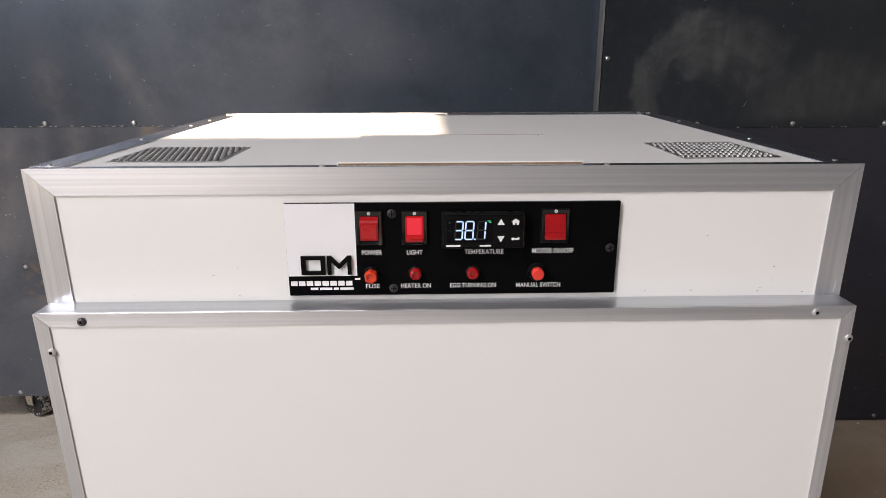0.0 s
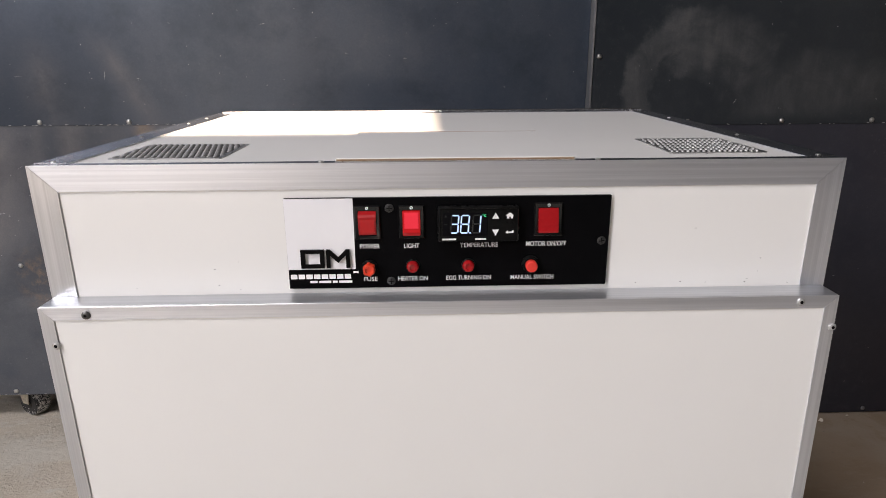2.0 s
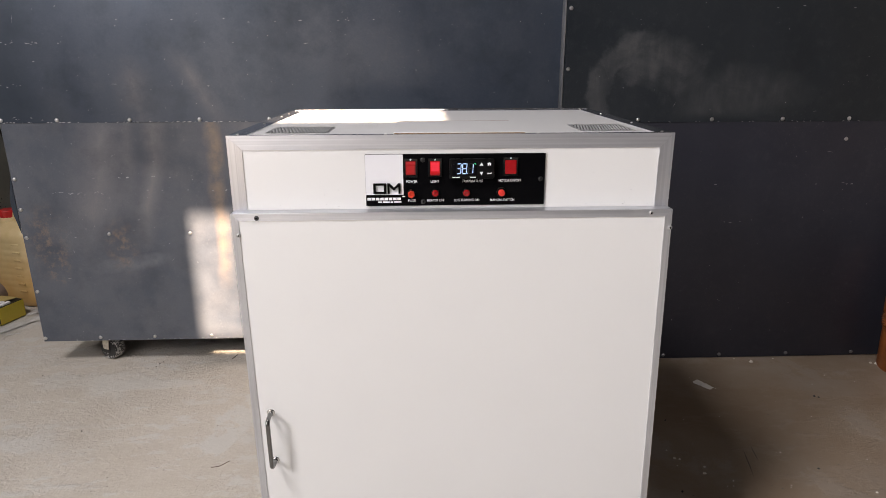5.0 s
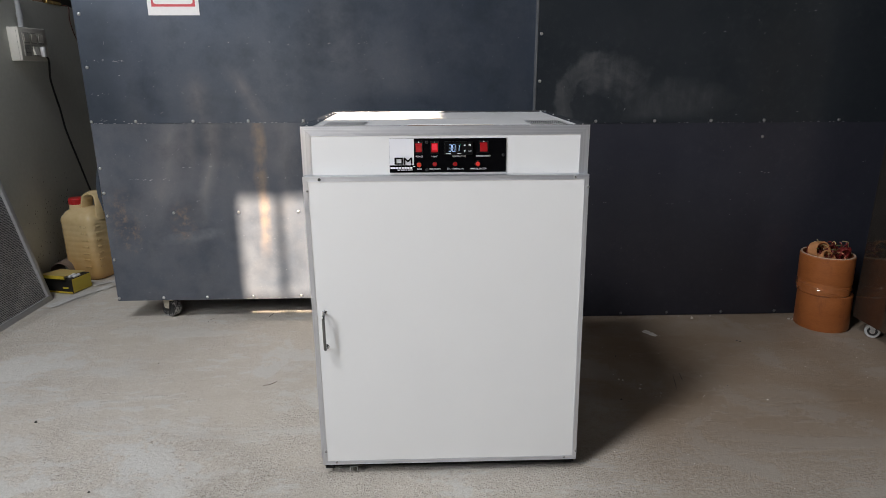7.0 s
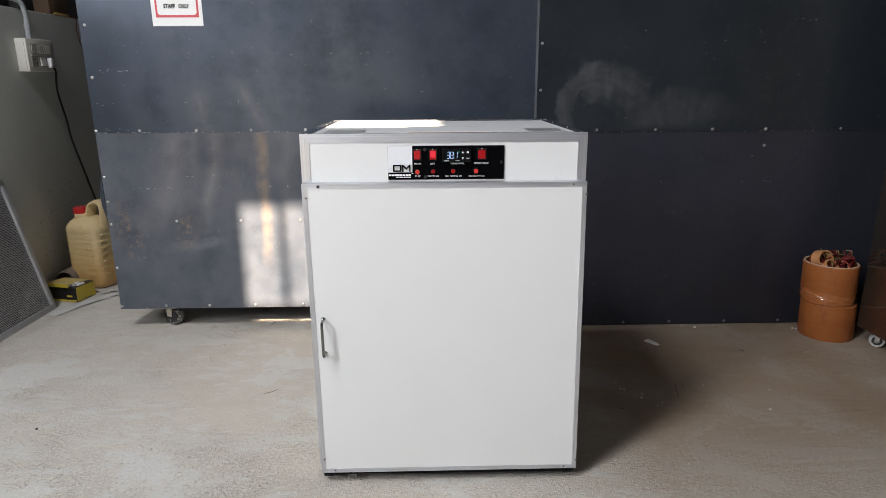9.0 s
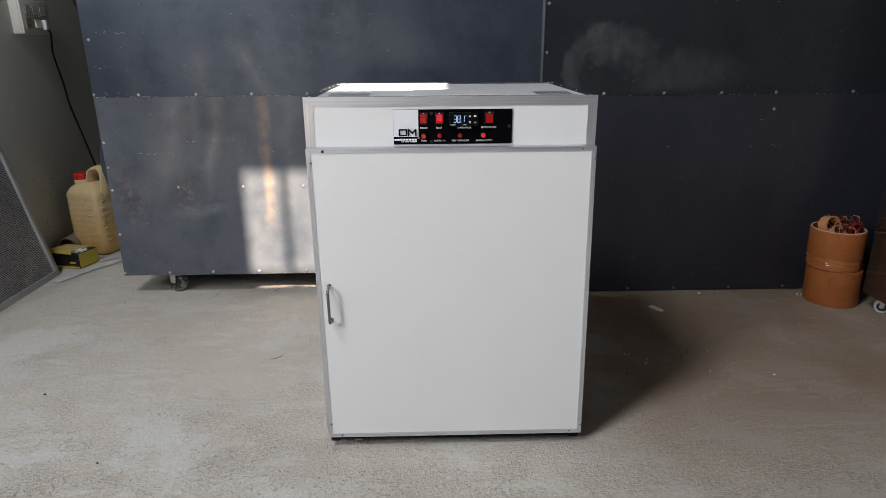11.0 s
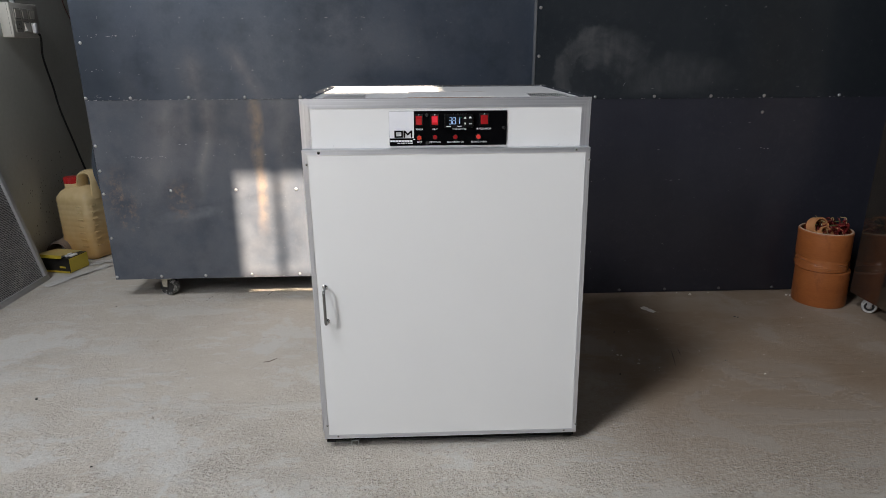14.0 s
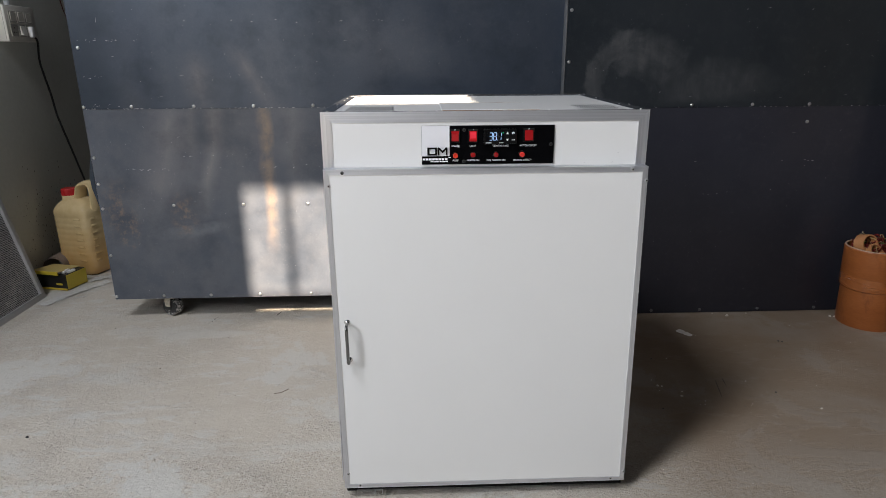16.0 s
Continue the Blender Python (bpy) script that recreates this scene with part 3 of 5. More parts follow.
def lathe(bm, profile, at=(0, 0, 0), axis="z", n=32, squash=None):
    """A turned shape from (radius, height) pairs, about an axis through a place."""
    rings = []
    for r, h in profile:
        ring = []
        for i in range(n):
            a = 2 * math.pi * i / n
            c, s = r * math.cos(a), r * math.sin(a)
            co = {"z": (c, s, h), "y": (c, h, s), "x": (h, c, s)}[axis]
            ring.append(bm.verts.new(Vector(at) + Vector(co)))
        rings.append(ring)
    for r0, r1 in zip(rings, rings[1:]):
        for i in range(n):
            bm.faces.new((r0[i], r0[(i + 1) % n], r1[(i + 1) % n], r1[i]))
    for ring in (rings[0], rings[-1]) if profile[0] != profile[-1] else ():
        if (ring[0].co - ring[n // 2].co).length > 1e-5:
            bm.faces.new(ring)
    bmesh.ops.remove_doubles(bm, verts=bm.verts, dist=1e-6)
    return bm


def tube(bm, points, r, n=8, closed=False):
    """A round bar along a line of points."""
    pts = [Vector(p) for p in points]
    rings = []
    up = Vector((0.13, 0.27, 0.95)).normalized()
    for i, p in enumerate(pts):
        d = (pts[min(i + 1, len(pts) - 1)] - pts[max(i - 1, 0)]).normalized()
        u = d.cross(up)
        if u.length < 0.05:
            u = d.cross(Vector((1, 0, 0)))
        u.normalize()
        w = d.cross(u).normalized()
        rings.append([bm.verts.new(p + r * (math.cos(2 * math.pi * k / n) * u + math.sin(2 * math.pi * k / n) * w)) for k in range(n)])
    for a, b in zip(rings, rings[1:]):
        for k in range(n):
            bm.faces.new((a[k], a[(k + 1) % n], b[(k + 1) % n], b[k]))
    bm.faces.new(rings[0][::-1])
    bm.faces.new(rings[-1])
    return bm


def smooth_line(points, n=8):
    """A Catmull-Rom line through points."""
    p = [Vector(q) for q in points]
    p = [2 * p[0] - p[1]] + p + [2 * p[-1] - p[-2]]
    out = []
    for i in range(1, len(p) - 2):
        for k in range(n):
            u = k / n
            a, b, c, d = p[i - 1], p[i], p[i + 1], p[i + 2]
            out.append(0.5 * (2 * b + (c - a) * u + (2 * a - 5 * b + 4 * c - d) * u * u + (3 * b - a - 3 * c + d) * u ** 3))
    out.append(p[-2])
    return out


def lettering(body, x0, x1, z0, z1, y, parent, material="print_white", name="lettering", depth=0.0002, bold=0.004):
    """Printed words that fill a box on a surface facing the front."""
    cu = bpy.data.curves.new("words", "FONT")
    cu.body, cu.extrude, cu.resolution_u, cu.offset, cu.space_character = body, 0.01, 3, bold, 1.0 + 2.2 * max(0.0, bold - 0.02)
    ob = new("words", cu)
    dg = bpy.context.evaluated_depsgraph_get()
    me = bpy.data.meshes.new_from_object(ob.evaluated_get(dg))
    bpy.data.objects.remove(ob)
    bpy.data.curves.remove(cu)
    bm = bmesh.new()
    bm.from_mesh(me)
    bpy.data.meshes.remove(me)
    lo = [min(v.co[i] for v in bm.verts) for i in range(3)]
    hi = [max(v.co[i] for v in bm.verts) for i in range(3)]
    for v in bm.verts:
        a, b, c = ((v.co[i] - lo[i]) / (hi[i] - lo[i]) for i in range(3))
        v.co = Vector((x0 + a * (x1 - x0), y - c * depth, z0 + b * (z1 - z0)))
    return part(name, bm, material, parent, "", 0)


def screw_mesh(name, r, h, material, axis="-y", slot=True):
    """A small domed screw head that looks along an axis."""
    bm = bmesh.new()
    lathe(bm, [(r, 0), (r, h * 0.35), (r * 0.82, h * 0.8), (r * 0.45, h), (r * 0.38, h * 0.98), (r * 0.3, h * 0.45), (0.0, h * 0.4)] if slot
          else [(r, 0), (r * 0.97, h * 0.3), (r * 0.75, h * 0.75), (r * 0.4, h * 0.96), (0.0, h)], n=14)
    if axis == "-y":
        bmesh.ops.rotate(bm, verts=bm.verts, matrix=Euler((radians(90), 0, 0)).to_matrix())
    return finish(name, bm, material, 40)


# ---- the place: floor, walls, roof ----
solid("floor", cube(-3.9, 3.5, -4.2, 3.7, -0.12, 0.0), "floor", "worn grey concrete floor with pale patches and brown dust painted darker for shade", "floor", kind="structure")
solid("ground", cube(-60, 60, -80, -4.2, -0.30, -0.03), "yard", "unseen ground outside the doorway, tinted blue for reflections", "ground", kind="structure")

solid("wall_west", cube(-2.32, -2.20, 1.55, 3.6, 0.0, 1.537, 0.006), "plaster", "low grey cement-rendered wall with dark splashes", "wall", kind="structure")
solid("wall_north", cube(-3.9, 3.5, 3.6, 3.75, 0.0, 4.6), "room_wall", "plain grey rear wall", "wall", kind="structure")
# Unseen side wall, added dark to hold back bounced light.
solid("wall_east", cube(3.4, 3.55, -4.2, 3.6, 0.0, 4.6), "room_wall", "unseen grey side wall that closes the room", "wall", kind="structure")
# Unseen outer wall with an opening made for the side fill lamp.
bm = cube(-3.95, -3.8, -1.95, 3.6, 0.0, 4.6)
box(bm, -3.95, -3.8, -3.55, -1.95, 0.0, 2.25)
box(bm, -3.95, -3.8, -3.55, -1.95, 4.35, 4.6)
box(bm, -3.95, -3.8, -4.2, -3.55, 0.0, 4.6)
solid("wall_west_outer", bm, "room_wall", "unseen grey outer side wall with an opening made for the side lamp", "wall", kind="structure")
# unseen front wall, its doorway placed for the reflections in the metal
bm = cube(-1.3, 3.55, -4.35, -4.2, 0.0, 4.6)
box(bm, -3.95, -3.5, -4.35, -4.2, 0.0, 4.6)
box(bm, -3.5, -1.3, -4.35, -4.2, 2.3, 4.6)
solid("wall_south", bm, "room_wall", "unseen grey front wall with a doorway placed for reflections", "wall", kind="structure")
# unseen roof, its slot and bar shaped to throw the sun patches
SLOT = (-0.902, -0.006, -2.957, -2.405)
RL = (-2.65, -1.25, -1.72, -0.52)
bm = cube(-4.0, 3.6, -4.35, SLOT[2], 4.6, 4.64)
box(bm, -4.0, SLOT[0], SLOT[2], SLOT[3], 4.6, 4.64)
box(bm, SLOT[1], 3.6, SLOT[2], SLOT[3], 4.6, 4.64)
box(bm, -4.0, 3.6, SLOT[3], RL[2], 4.6, 4.64)
box(bm, -4.0, RL[0], RL[2], RL[3], 4.6, 4.64)
box(bm, RL[1], 3.6, RL[2], RL[3], 4.6, 4.64)
box(bm, -4.0, 3.6, RL[3], 3.75, 4.6, 4.64)
box(bm, -0.732, -0.702, SLOT[2], SLOT[3], 4.605, 4.635)
solid("ceiling", bm, "roof", "unseen dark sheet roof with a slot cut for the sun patches", "roof", kind="structure")
# Unseen panel added to cover the roof lamp's opening.
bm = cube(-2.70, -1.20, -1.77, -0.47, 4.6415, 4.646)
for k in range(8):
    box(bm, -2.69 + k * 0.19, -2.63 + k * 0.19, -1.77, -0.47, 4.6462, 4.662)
solid("roof_light", bm, "fibreglass", "unseen fibreglass panel added over the opening of the roof lamp", "roof light", kind="structure")
# Unseen sheet added to keep direct sun out of the doorway.
solid("porch_roof", cube(-4.5, 3.6, -9.6, -4.36, 4.55, 4.6), "roof", "unseen sheet added outside the front wall to block the sun", "roof", kind="structure")

BOLT = screw_mesh("bolt", 0.0072, 0.005, "steel_bolt", slot=False)
BOLT_DULL = screw_mesh("bolt", 0.0072, 0.005, "dull_bolt", slot=False)


def marks(rng, n, x0, x1, z0, z1, y, lines):
    """Small bare scratches and specks on a sheet."""
    bm = bmesh.new()
    spots = [(rng.uniform(x0, x1), rng.uniform(z0, z1), rng.uniform(0.0006, 0.0017), rng.uniform(0.0006, 0.0015), rng.uniform(0, 3)) for _ in range(n)]
    spots += [(rng.uniform(x0, x1), rng.uniform(z0, z1), rng.uniform(0.003, 0.011), rng.uniform(0.0003, 0.0006), rng.choice((rng.uniform(-0.4, 0.4), rng.uniform(0, 3.1)))) for _ in range(n // 6)]
    for lx0, lx1, lz, k, *loose in lines:
        spots += [(rng.uniform(lx0, lx1), lz + rng.gauss(0, loose[0] if loose else 0.003), rng.uniform(0.002, 0.007), rng.uniform(0.0005, 0.0012), rng.uniform(-0.3, 0.3)) for _ in range(k)]
    for cx, cz, a, b, turn in spots:
        c, s = math.cos(turn), math.sin(turn)
        prism(bm, [(cx + u * a * c - w * b * s, cz + u * a * s + w * b * c) for u, w in ((-1, 0), (0, -1), (1, 0), (0, 1))], y - 0.0004, y)
    return bm


def clad_block(name, label, x0, x1, y, depth, z0, z1, joint, mats, bolts, lines, seed):
    """A steel-clad block: an upper sheet that laps over a lower one, with bolts along their edges."""
    t = thing(name, ((x0 + x1) / 2, y, z0), label, "steel panel", kind="structure")
    part("core", cube(x0 + 0.006, x1 - 0.006, y + 0.0032, y + depth, z0 + 0.004, z1), "sheet_right_lower", t)
    low = part("lower_sheet", cube(x0, x1, y, y + 0.003, z0, joint + 0.02, 0.0008, 1), mats[0], t)
    up = part("upper_sheet", cube(x0, x1, y - 0.0022, y - 0.0002, joint, z1, 0.0006, 1), mats[1], t)
    rng = random.Random(seed)
    ob = part("scratch", marks(rng, 80, x0 + 0.03, x1 - 0.03, z0 + 0.03, joint - 0.03, y - 0.0001, [l for l in lines if l[2] < joint]), "speck", low, smooth=0)
    ob["kind"] = "stuff"
    ob = part("scratch", marks(rng, 90, x0 + 0.03, x1 - 0.03, joint + 0.03, 1.6, y - 0.0023, [l for l in lines if l[2] > joint]), "speck", up, smooth=0)
    ob["kind"] = "stuff"
    for bx, bz in bolts:
        on_up = bz > joint
        piece("bolt", BOLT_DULL if (x0 > 0 and bz < 0.5) else BOLT, (bx, y - (0.0022 if on_up else 0.0), bz), up if on_up else low)
    return t


left_bolts = [(x, 0.9445) for x in (-1.505, -1.314, -1.064, -0.822, -0.58, -0.34, -0.1, 0.14, 0.38)]
left_bolts += [(-1.488, z) for z in (1.39, 1.174)] + [(-1.5, z) for z in (0.738, 0.626, 0.520, 0.310)]
left_bolts += [(x, 0.118) for x in (-1.505, -1.296, -1.089, -0.871, -0.643, -0.42, -0.2, 0.02, 0.24)]
left_bolts += [(x, 0.531) for x in (-1.199, -0.904, -0.630, -0.35, -0.07, 0.2)]
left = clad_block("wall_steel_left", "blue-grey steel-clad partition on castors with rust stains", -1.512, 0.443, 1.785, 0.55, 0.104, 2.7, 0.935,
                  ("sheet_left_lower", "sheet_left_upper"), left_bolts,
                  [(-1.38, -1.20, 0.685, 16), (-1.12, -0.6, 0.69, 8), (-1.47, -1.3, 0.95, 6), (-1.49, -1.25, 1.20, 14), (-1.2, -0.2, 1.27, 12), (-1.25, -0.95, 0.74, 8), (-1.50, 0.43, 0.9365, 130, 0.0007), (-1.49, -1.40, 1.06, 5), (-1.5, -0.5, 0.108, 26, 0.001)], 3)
bm = bmesh.new()
prism(bm, [(-1.5125, 0.745), (-1.522, 0.705), (-1.531, 0.655), (-1.529, 0.610), (-1.518, 0.560), (-1.5125, 0.535)], 1.7835, 1.7862)
part("bent_edge", bm, "sheet_left_upper", left, "edge of the sheet bent out of line")
right_bolts = [(x, 0.937) for x in (0.721, 0.986, 1.242, 1.484, 1.828, 2.1)] + [(0.463, z) for z in (1.306, 1.110, 1.52)]
right_bolts += [(x, 0.017) for x in (0.66, 0.904, 1.129, 1.399, 1.665, 1.9)] + [(1.488, 0.864)]
right = clad_block("wall_steel_right", "dark steel-clad partition with a chalky smear", 0.45, 3.4, 1.745, 0.6, 0.003, 2.7, 0.927,
                   ("sheet_right_lower", "sheet_right_upper"), right_bolts,
                   [(0.95, 1.2, 0.56, 4), (1.0, 1.6, 0.70, 5), (1.4, 1.75, 1.40, 4), (0.9, 1.5, 1.31, 3), (0.46, 2.3, 0.9285, 34, 0.0006)], 4)
part("corner_strip", cube(0.4435, 0.4485, 1.744, 1.79, 0.003, 2.7, 0.0008, 1), "strip_steel", right, "bare grey metal edge strip")


def caster(at, r, label, wheel_mat, turn=0.0, group="castors"):
    """A swivel castor: plate, fork and a tyred wheel."""
    x, y = at
    t = thing("caster_wheel", (x, y, 0), label, "castor", group)
    white = wheel_mat == "caster_white"
    k = 1.0 if white else 1.65
    part("plate", cube(x - 0.035, x + 0.035, y - 0.03, y + 0.03, 2 * r + 0.012, 2 * r + 0.016, 0.001, 1), "frame_steel" if white else "stained_steel", t)
    bm = bmesh.new()
    for s in (-1, 1):
        low, wide = (r - 0.003, 0.004) if white else (r + 0.006, 0.013)
        prism(bm, [(x - 0.020, 2 * r + 0.012), (x + 0.020, 2 * r + 0.012), (x + wide, low), (x - wide, low)], y + s * 0.019 * k - 0.0012, y + s * 0.019 * k + 0.0012)
    box(bm, x - 0.02, x + 0.02, y - 0.019 * k, y + 0.019 * k, 2 * r + 0.0095, 2 * r + 0.0125)
    if not white:
        lathe(bm, [(0.030, 2 * r + 0.001), (0.032, 2 * r + 0.004), (0.032, 2 * r + 0.0115), (0.0, 2 * r + 0.0115)], (x, y, 0), "z", 20)
    part("fork", bm, "frame_steel" if white else "stained_steel", t)
    w = part("wheel", lathe(bmesh.new(), [(r * 0.66, -0.0138 * k), (r * 0.9, -0.0145 * k), (r, -0.010 * k), (r, 0.010 * k), (r * 0.9, 0.0145 * k), (r * 0.66, 0.0138 * k), (r * 0.66, -0.0138 * k)], (x, y, r), "y", 28), wheel_mat, t)
    part("hub", lathe(bmesh.new(), [(0.0, -0.0115 * k), (r * 0.68, -0.0105 * k), (r * 0.68, 0.0105 * k), (0.0, 0.0115 * k)], (x, y, r), "y", 24), "rubber", w)
    part("axle_cap", lathe(bmesh.new(), [(r * 0.36, -0.0128 * k), (r * 0.34, -0.0150 * k), (r * 0.2, -0.0160 * k), (0.0, -0.0162 * k)], (x, y, r), "y", 20), "steel_bolt" if white else "rubber", w)
    if not white:
        part("rim", lathe(bmesh.new(), [(r * 0.70, -0.0144 * k), (r * 0.72, -0.0150 * k), (r * 0.90, -0.0150 * k), (r * 0.93, -0.0140 * k)], (x, y, r), "y", 28), "caster_chalk", w, "chalky white wheel rim")
    t.rotation_euler = (0, 0, turn)
    return t


caster((-1.292, 1.855), 0.042, "paint-spattered castor under the steel partition", "caster_dirty", -0.42)
caster((0.2, 1.855), 0.042, "paint-spattered castor under the steel partition", "caster_dirty", -0.2)


# ---- the incubator cabinet ----
X0, X1, XD0, XD1 = -0.368, 0.384, -0.365, 0.3815
YF, YB, YD = 0.580, 1.130, 0.551
ZT, ZL, ZB = 1.0178, 0.892, 0.036
inc = thing("incubator_cabinet", (0.008, 0.85, 0), "white laminate egg incubator cabinet edged with aluminium, door shut", "incubator")
bm = cube(X0 + 0.004, X1 - 0.004, YF + 0.0013, YB - 0.002, ZB, ZT - 0.002)
body = part("body", bm, "laminate", inc)
part("top_panel", cube(X0 + 0.003, X1 - 0.003, YF + 0.004, YB - 0.003, ZT - 0.004, ZT, 0.0005, 1), "laminate", inc)


def mitred_frame(x0, x1, z0, z1, w, y0, y1, parent, bottom, name):
    """Four or three flat bars with mitred corners, facing the front."""
    i0, i1, j0, j1 = x0 + w, x1 - w, z0 + w, z1 - w
    g = 0.0002
    bars = [("top", [(x0 + g, z1), (x1 - g, z1), (i1 - g, j1), (i0 + g, j1)], "alu_x")]
    if bottom:
        bars.append(("bottom", [(x0 + g, z0), (i0 + g, j0), (i1 - g, j0), (x1 - g, z0)], "alu_x"))
        side = j0
    else:
        side = z0
    low = z0 + g if bottom else z0
    bars.append(("left", [(x0, low), (x0, z1 - g), (i0, j1 - g), (i0, side)], "alu_z"))
    bars.append(("right", [(x1, low), (i1, side), (i1, j1 - g), (x1, z1 - g)], "alu_z"))
    for which, outline, mat_name in bars:
        bm = bmesh.new()
        prism(bm, outline, y0, y1)
        part(name, bm, mat_name, parent)


mitred_frame(X0, X1, ZL, ZT + 0.0015, 0.0242, YF, YF + 0.0010, inc, False, "front_trim")
# flanges of the angle on the top, and the fine ribs of the extrusion
part("top_trim", cube(X0 + 0.002, X1 - 0.002, YF + 0.0022, YF + 0.0125, ZT + 0.0002, ZT + 0.0014, 0.0003, 1), "flange_x", inc)
part("top_trim", cube(X0, X0 + 0.030, YF + 0.0135, YB - 0.022, ZT + 0.0002, ZT + 0.0016, 0.0003, 1), "flange_y", inc)
part("top_trim", cube(X1 - 0.030, X1, YF + 0.0135, YB - 0.022, ZT + 0.0002, ZT + 0.0016, 0.0003, 1), "flange_y", inc)
part("top_trim", cube(X0, X1, YB - 0.021, YB, ZT + 0.0002, ZT + 0.0016, 0.0003, 1), "flange_x", inc)
for z in (1.0150, 1.0120, 1.0020):
    part("rib", cube(X0 + 0.026, X1 - 0.026, YF - 0.0002, YF + 0.0002, z - 0.0002, z + 0.0002), "alu_x", inc)
for xs in (X0 + 0.006, X1 - 0.0062, X1 - 0.0075, X1 - 0.0125, X1 - 0.0140):
    part("rib", cube(xs - 0.00025, xs + 0.00025, YF - 0.0001, YF + 0.0002, ZL + 0.002, 0.990), "alu_z", inc)
for xs, ys in ((X0, YF + 0.006), (X1 - 0.0016, YF + 0.006)):
    part("side_trim", cube(xs, xs + 0.0016, ys, ys + 0.024, ZB, ZT - 0.001), "alu_z", inc)
    part("side_trim", cube(xs, xs + 0.0016, YB - 0.026, YB - 0.002, ZB, ZT - 0.001), "alu_z", inc)
    part("side_trim", cube(xs, xs + 0.0016, ys + 0.025, YB - 0.028, ZT - 0.030, ZT - 0.001), "alu_y", inc)
    part("side_trim", cube(xs, xs + 0.0016, ys + 0.025, YB - 0.028, ZB, ZB + 0.025), "alu_y", inc)
part("rear_lip", tube(bmesh.new(), [(X0 + 0.010, YB - 0.006, ZT + 0.0034), (X0 + 0.022, YB - 0.002, ZT + 0.0034), (X1 - 0.022, YB - 0.002, ZT + 0.0034), (X1 - 0.010, YB - 0.006, ZT + 0.0034)], 0.0018, 8), "chrome", inc)
HATCH_PIN = screw_mesh("rivet", 0.0018, 0.0008, "steel_bolt", "z", False)
RIVET = screw_mesh("rivet", 0.0026, 0.0014, "steel_bolt", "z", False)
for x, y in ((-0.105, 0.587), (0.152, 0.587), (-0.354, 0.600), (-0.354, 0.79), (-0.354, 0.95), (-0.354, 1.03), (-0.34, 1.12), (0.02, 1.12), (0.369, 0.600), (0.369, 0.762), (0.369, 0.98), (0.355, 1.12)):
    piece("rivet", RIVET, (x, y, ZT + 0.0014), inc)
# service hatch on the top
hatch = part("hatch", cube(-0.092, 0.132, 0.5945, 0.803, ZT + 0.0003, ZT + 0.0034, 0.0003, 1), "laminate", inc, "thin white service hatch with a raw brown edge")
part("edge", cube(-0.0915, 0.1315, 0.5936, 0.5943, ZT + 0.0004, ZT + 0.0024), "hatch_edge", hatch)
for xs in (-0.0928, 0.1321):
    part("edge", cube(xs, xs + 0.0007, 0.595, 0.8025, ZT + 0.0004, ZT + 0.0028), "laminate", hatch)
part("edge", cube(-0.0915, 0.1315, 0.8032, 0.8040, ZT + 0.0004, ZT + 0.0036), "hatch_edge", hatch)
for x in (-0.080, 0.124):
    piece("rivet", HATCH_PIN, (x, 0.79, ZT + 0.0034), hatch)


def vent(x0, x1, y0, y1):
    """A woven punched-metal vent over a dark hole."""
    v = part("vent", cube(x0, x1, y0, y1, ZT + 0.0002, ZT + 0.0006), "rubber", inc, "expanded metal vent grille")
    bm = bmesh.new()
    nx, ny, z = 17, 8, ZT + 0.0006
    dx, dy = (x1 - x0) / nx, (y1 - y0) / ny
    for j in range(ny):
        for i in range(nx):
            cx, cy = x0 + (i + (0.75 if j % 2 else 0.25)) * dx, y0 + (j + 0.5) * dy
            rings = [[bm.verts.new((cx + k * 0.37 * dx * math.cos(a) + k * 0.16 * dx * math.sin(a), cy + k * 0.31 * dy * math.sin(a), z + h)) for a in (q * math.pi / 4 for q in range(8))] for k, h in ((1.0, 0.0), (0.85, 0.0012), (0.45, 0.0019))]
            for r0, r1 in zip(rings, rings[1:]):
                for q in range(8):
                    bm.faces.new((r0[q], r0[(q + 1) % 8], r1[(q + 1) % 8], r1[q]))
            bm.faces.new(rings[-1])
    part("mesh", bm, "vent_metal", v)
    for a in ((x0 - 0.002, x1 + 0.002, y0 - 0.003, y0 + 0.001), (x0 - 0.003, x1 + 0.003, y1 - 0.001, y1 + 0.004), (x0 - 0.003, x0 + 0.001, y0, y1), (x1 - 0.001, x1 + 0.003, y0, y1)):
        part("rim", cube(*a, ZT + 0.0003, ZT + 0.0010), "steel_bolt", v)


vent(-0.312, -0.209, 0.623, 0.718)
vent(0.239, 0.331, 0.628, 0.733)

# the door
door = part("door", cube(XD0 + 0.002, XD1 - 0.002, YD + 0.0012, YF + 0.001, ZB + 0.002, 0.8920), "laminate", inc, "plain white laminate door")
mitred_frame(XD0, XD1, ZB, 0.8935, 0.0124, YD, YD + 0.0010, door, True, "edge_trim")
part("edge_trim", cube(XD0, XD1, YD + 0.0018, YF - 0.0004, 0.8921, 0.8935, 0.0003, 1), "ledge", door)
for xs in (XD0, XD1 - 0.0016):
    part("edge_trim", cube(xs, xs + 0.0016, YD + 0.0018, YF - 0.0004, ZB, 0.8920), "alu_z", door)
part("edge_trim", cube(XD0, XD1, YD + 0.0018, YF - 0.0004, ZB, ZB + 0.0014), "alu_x", door)
SCREW = screw_mesh("screw", 0.0039, 0.0020, "vent_metal")
SCREW_DARK = screw_mesh("screw", 0.0041, 0.0026, "dark_bolt")
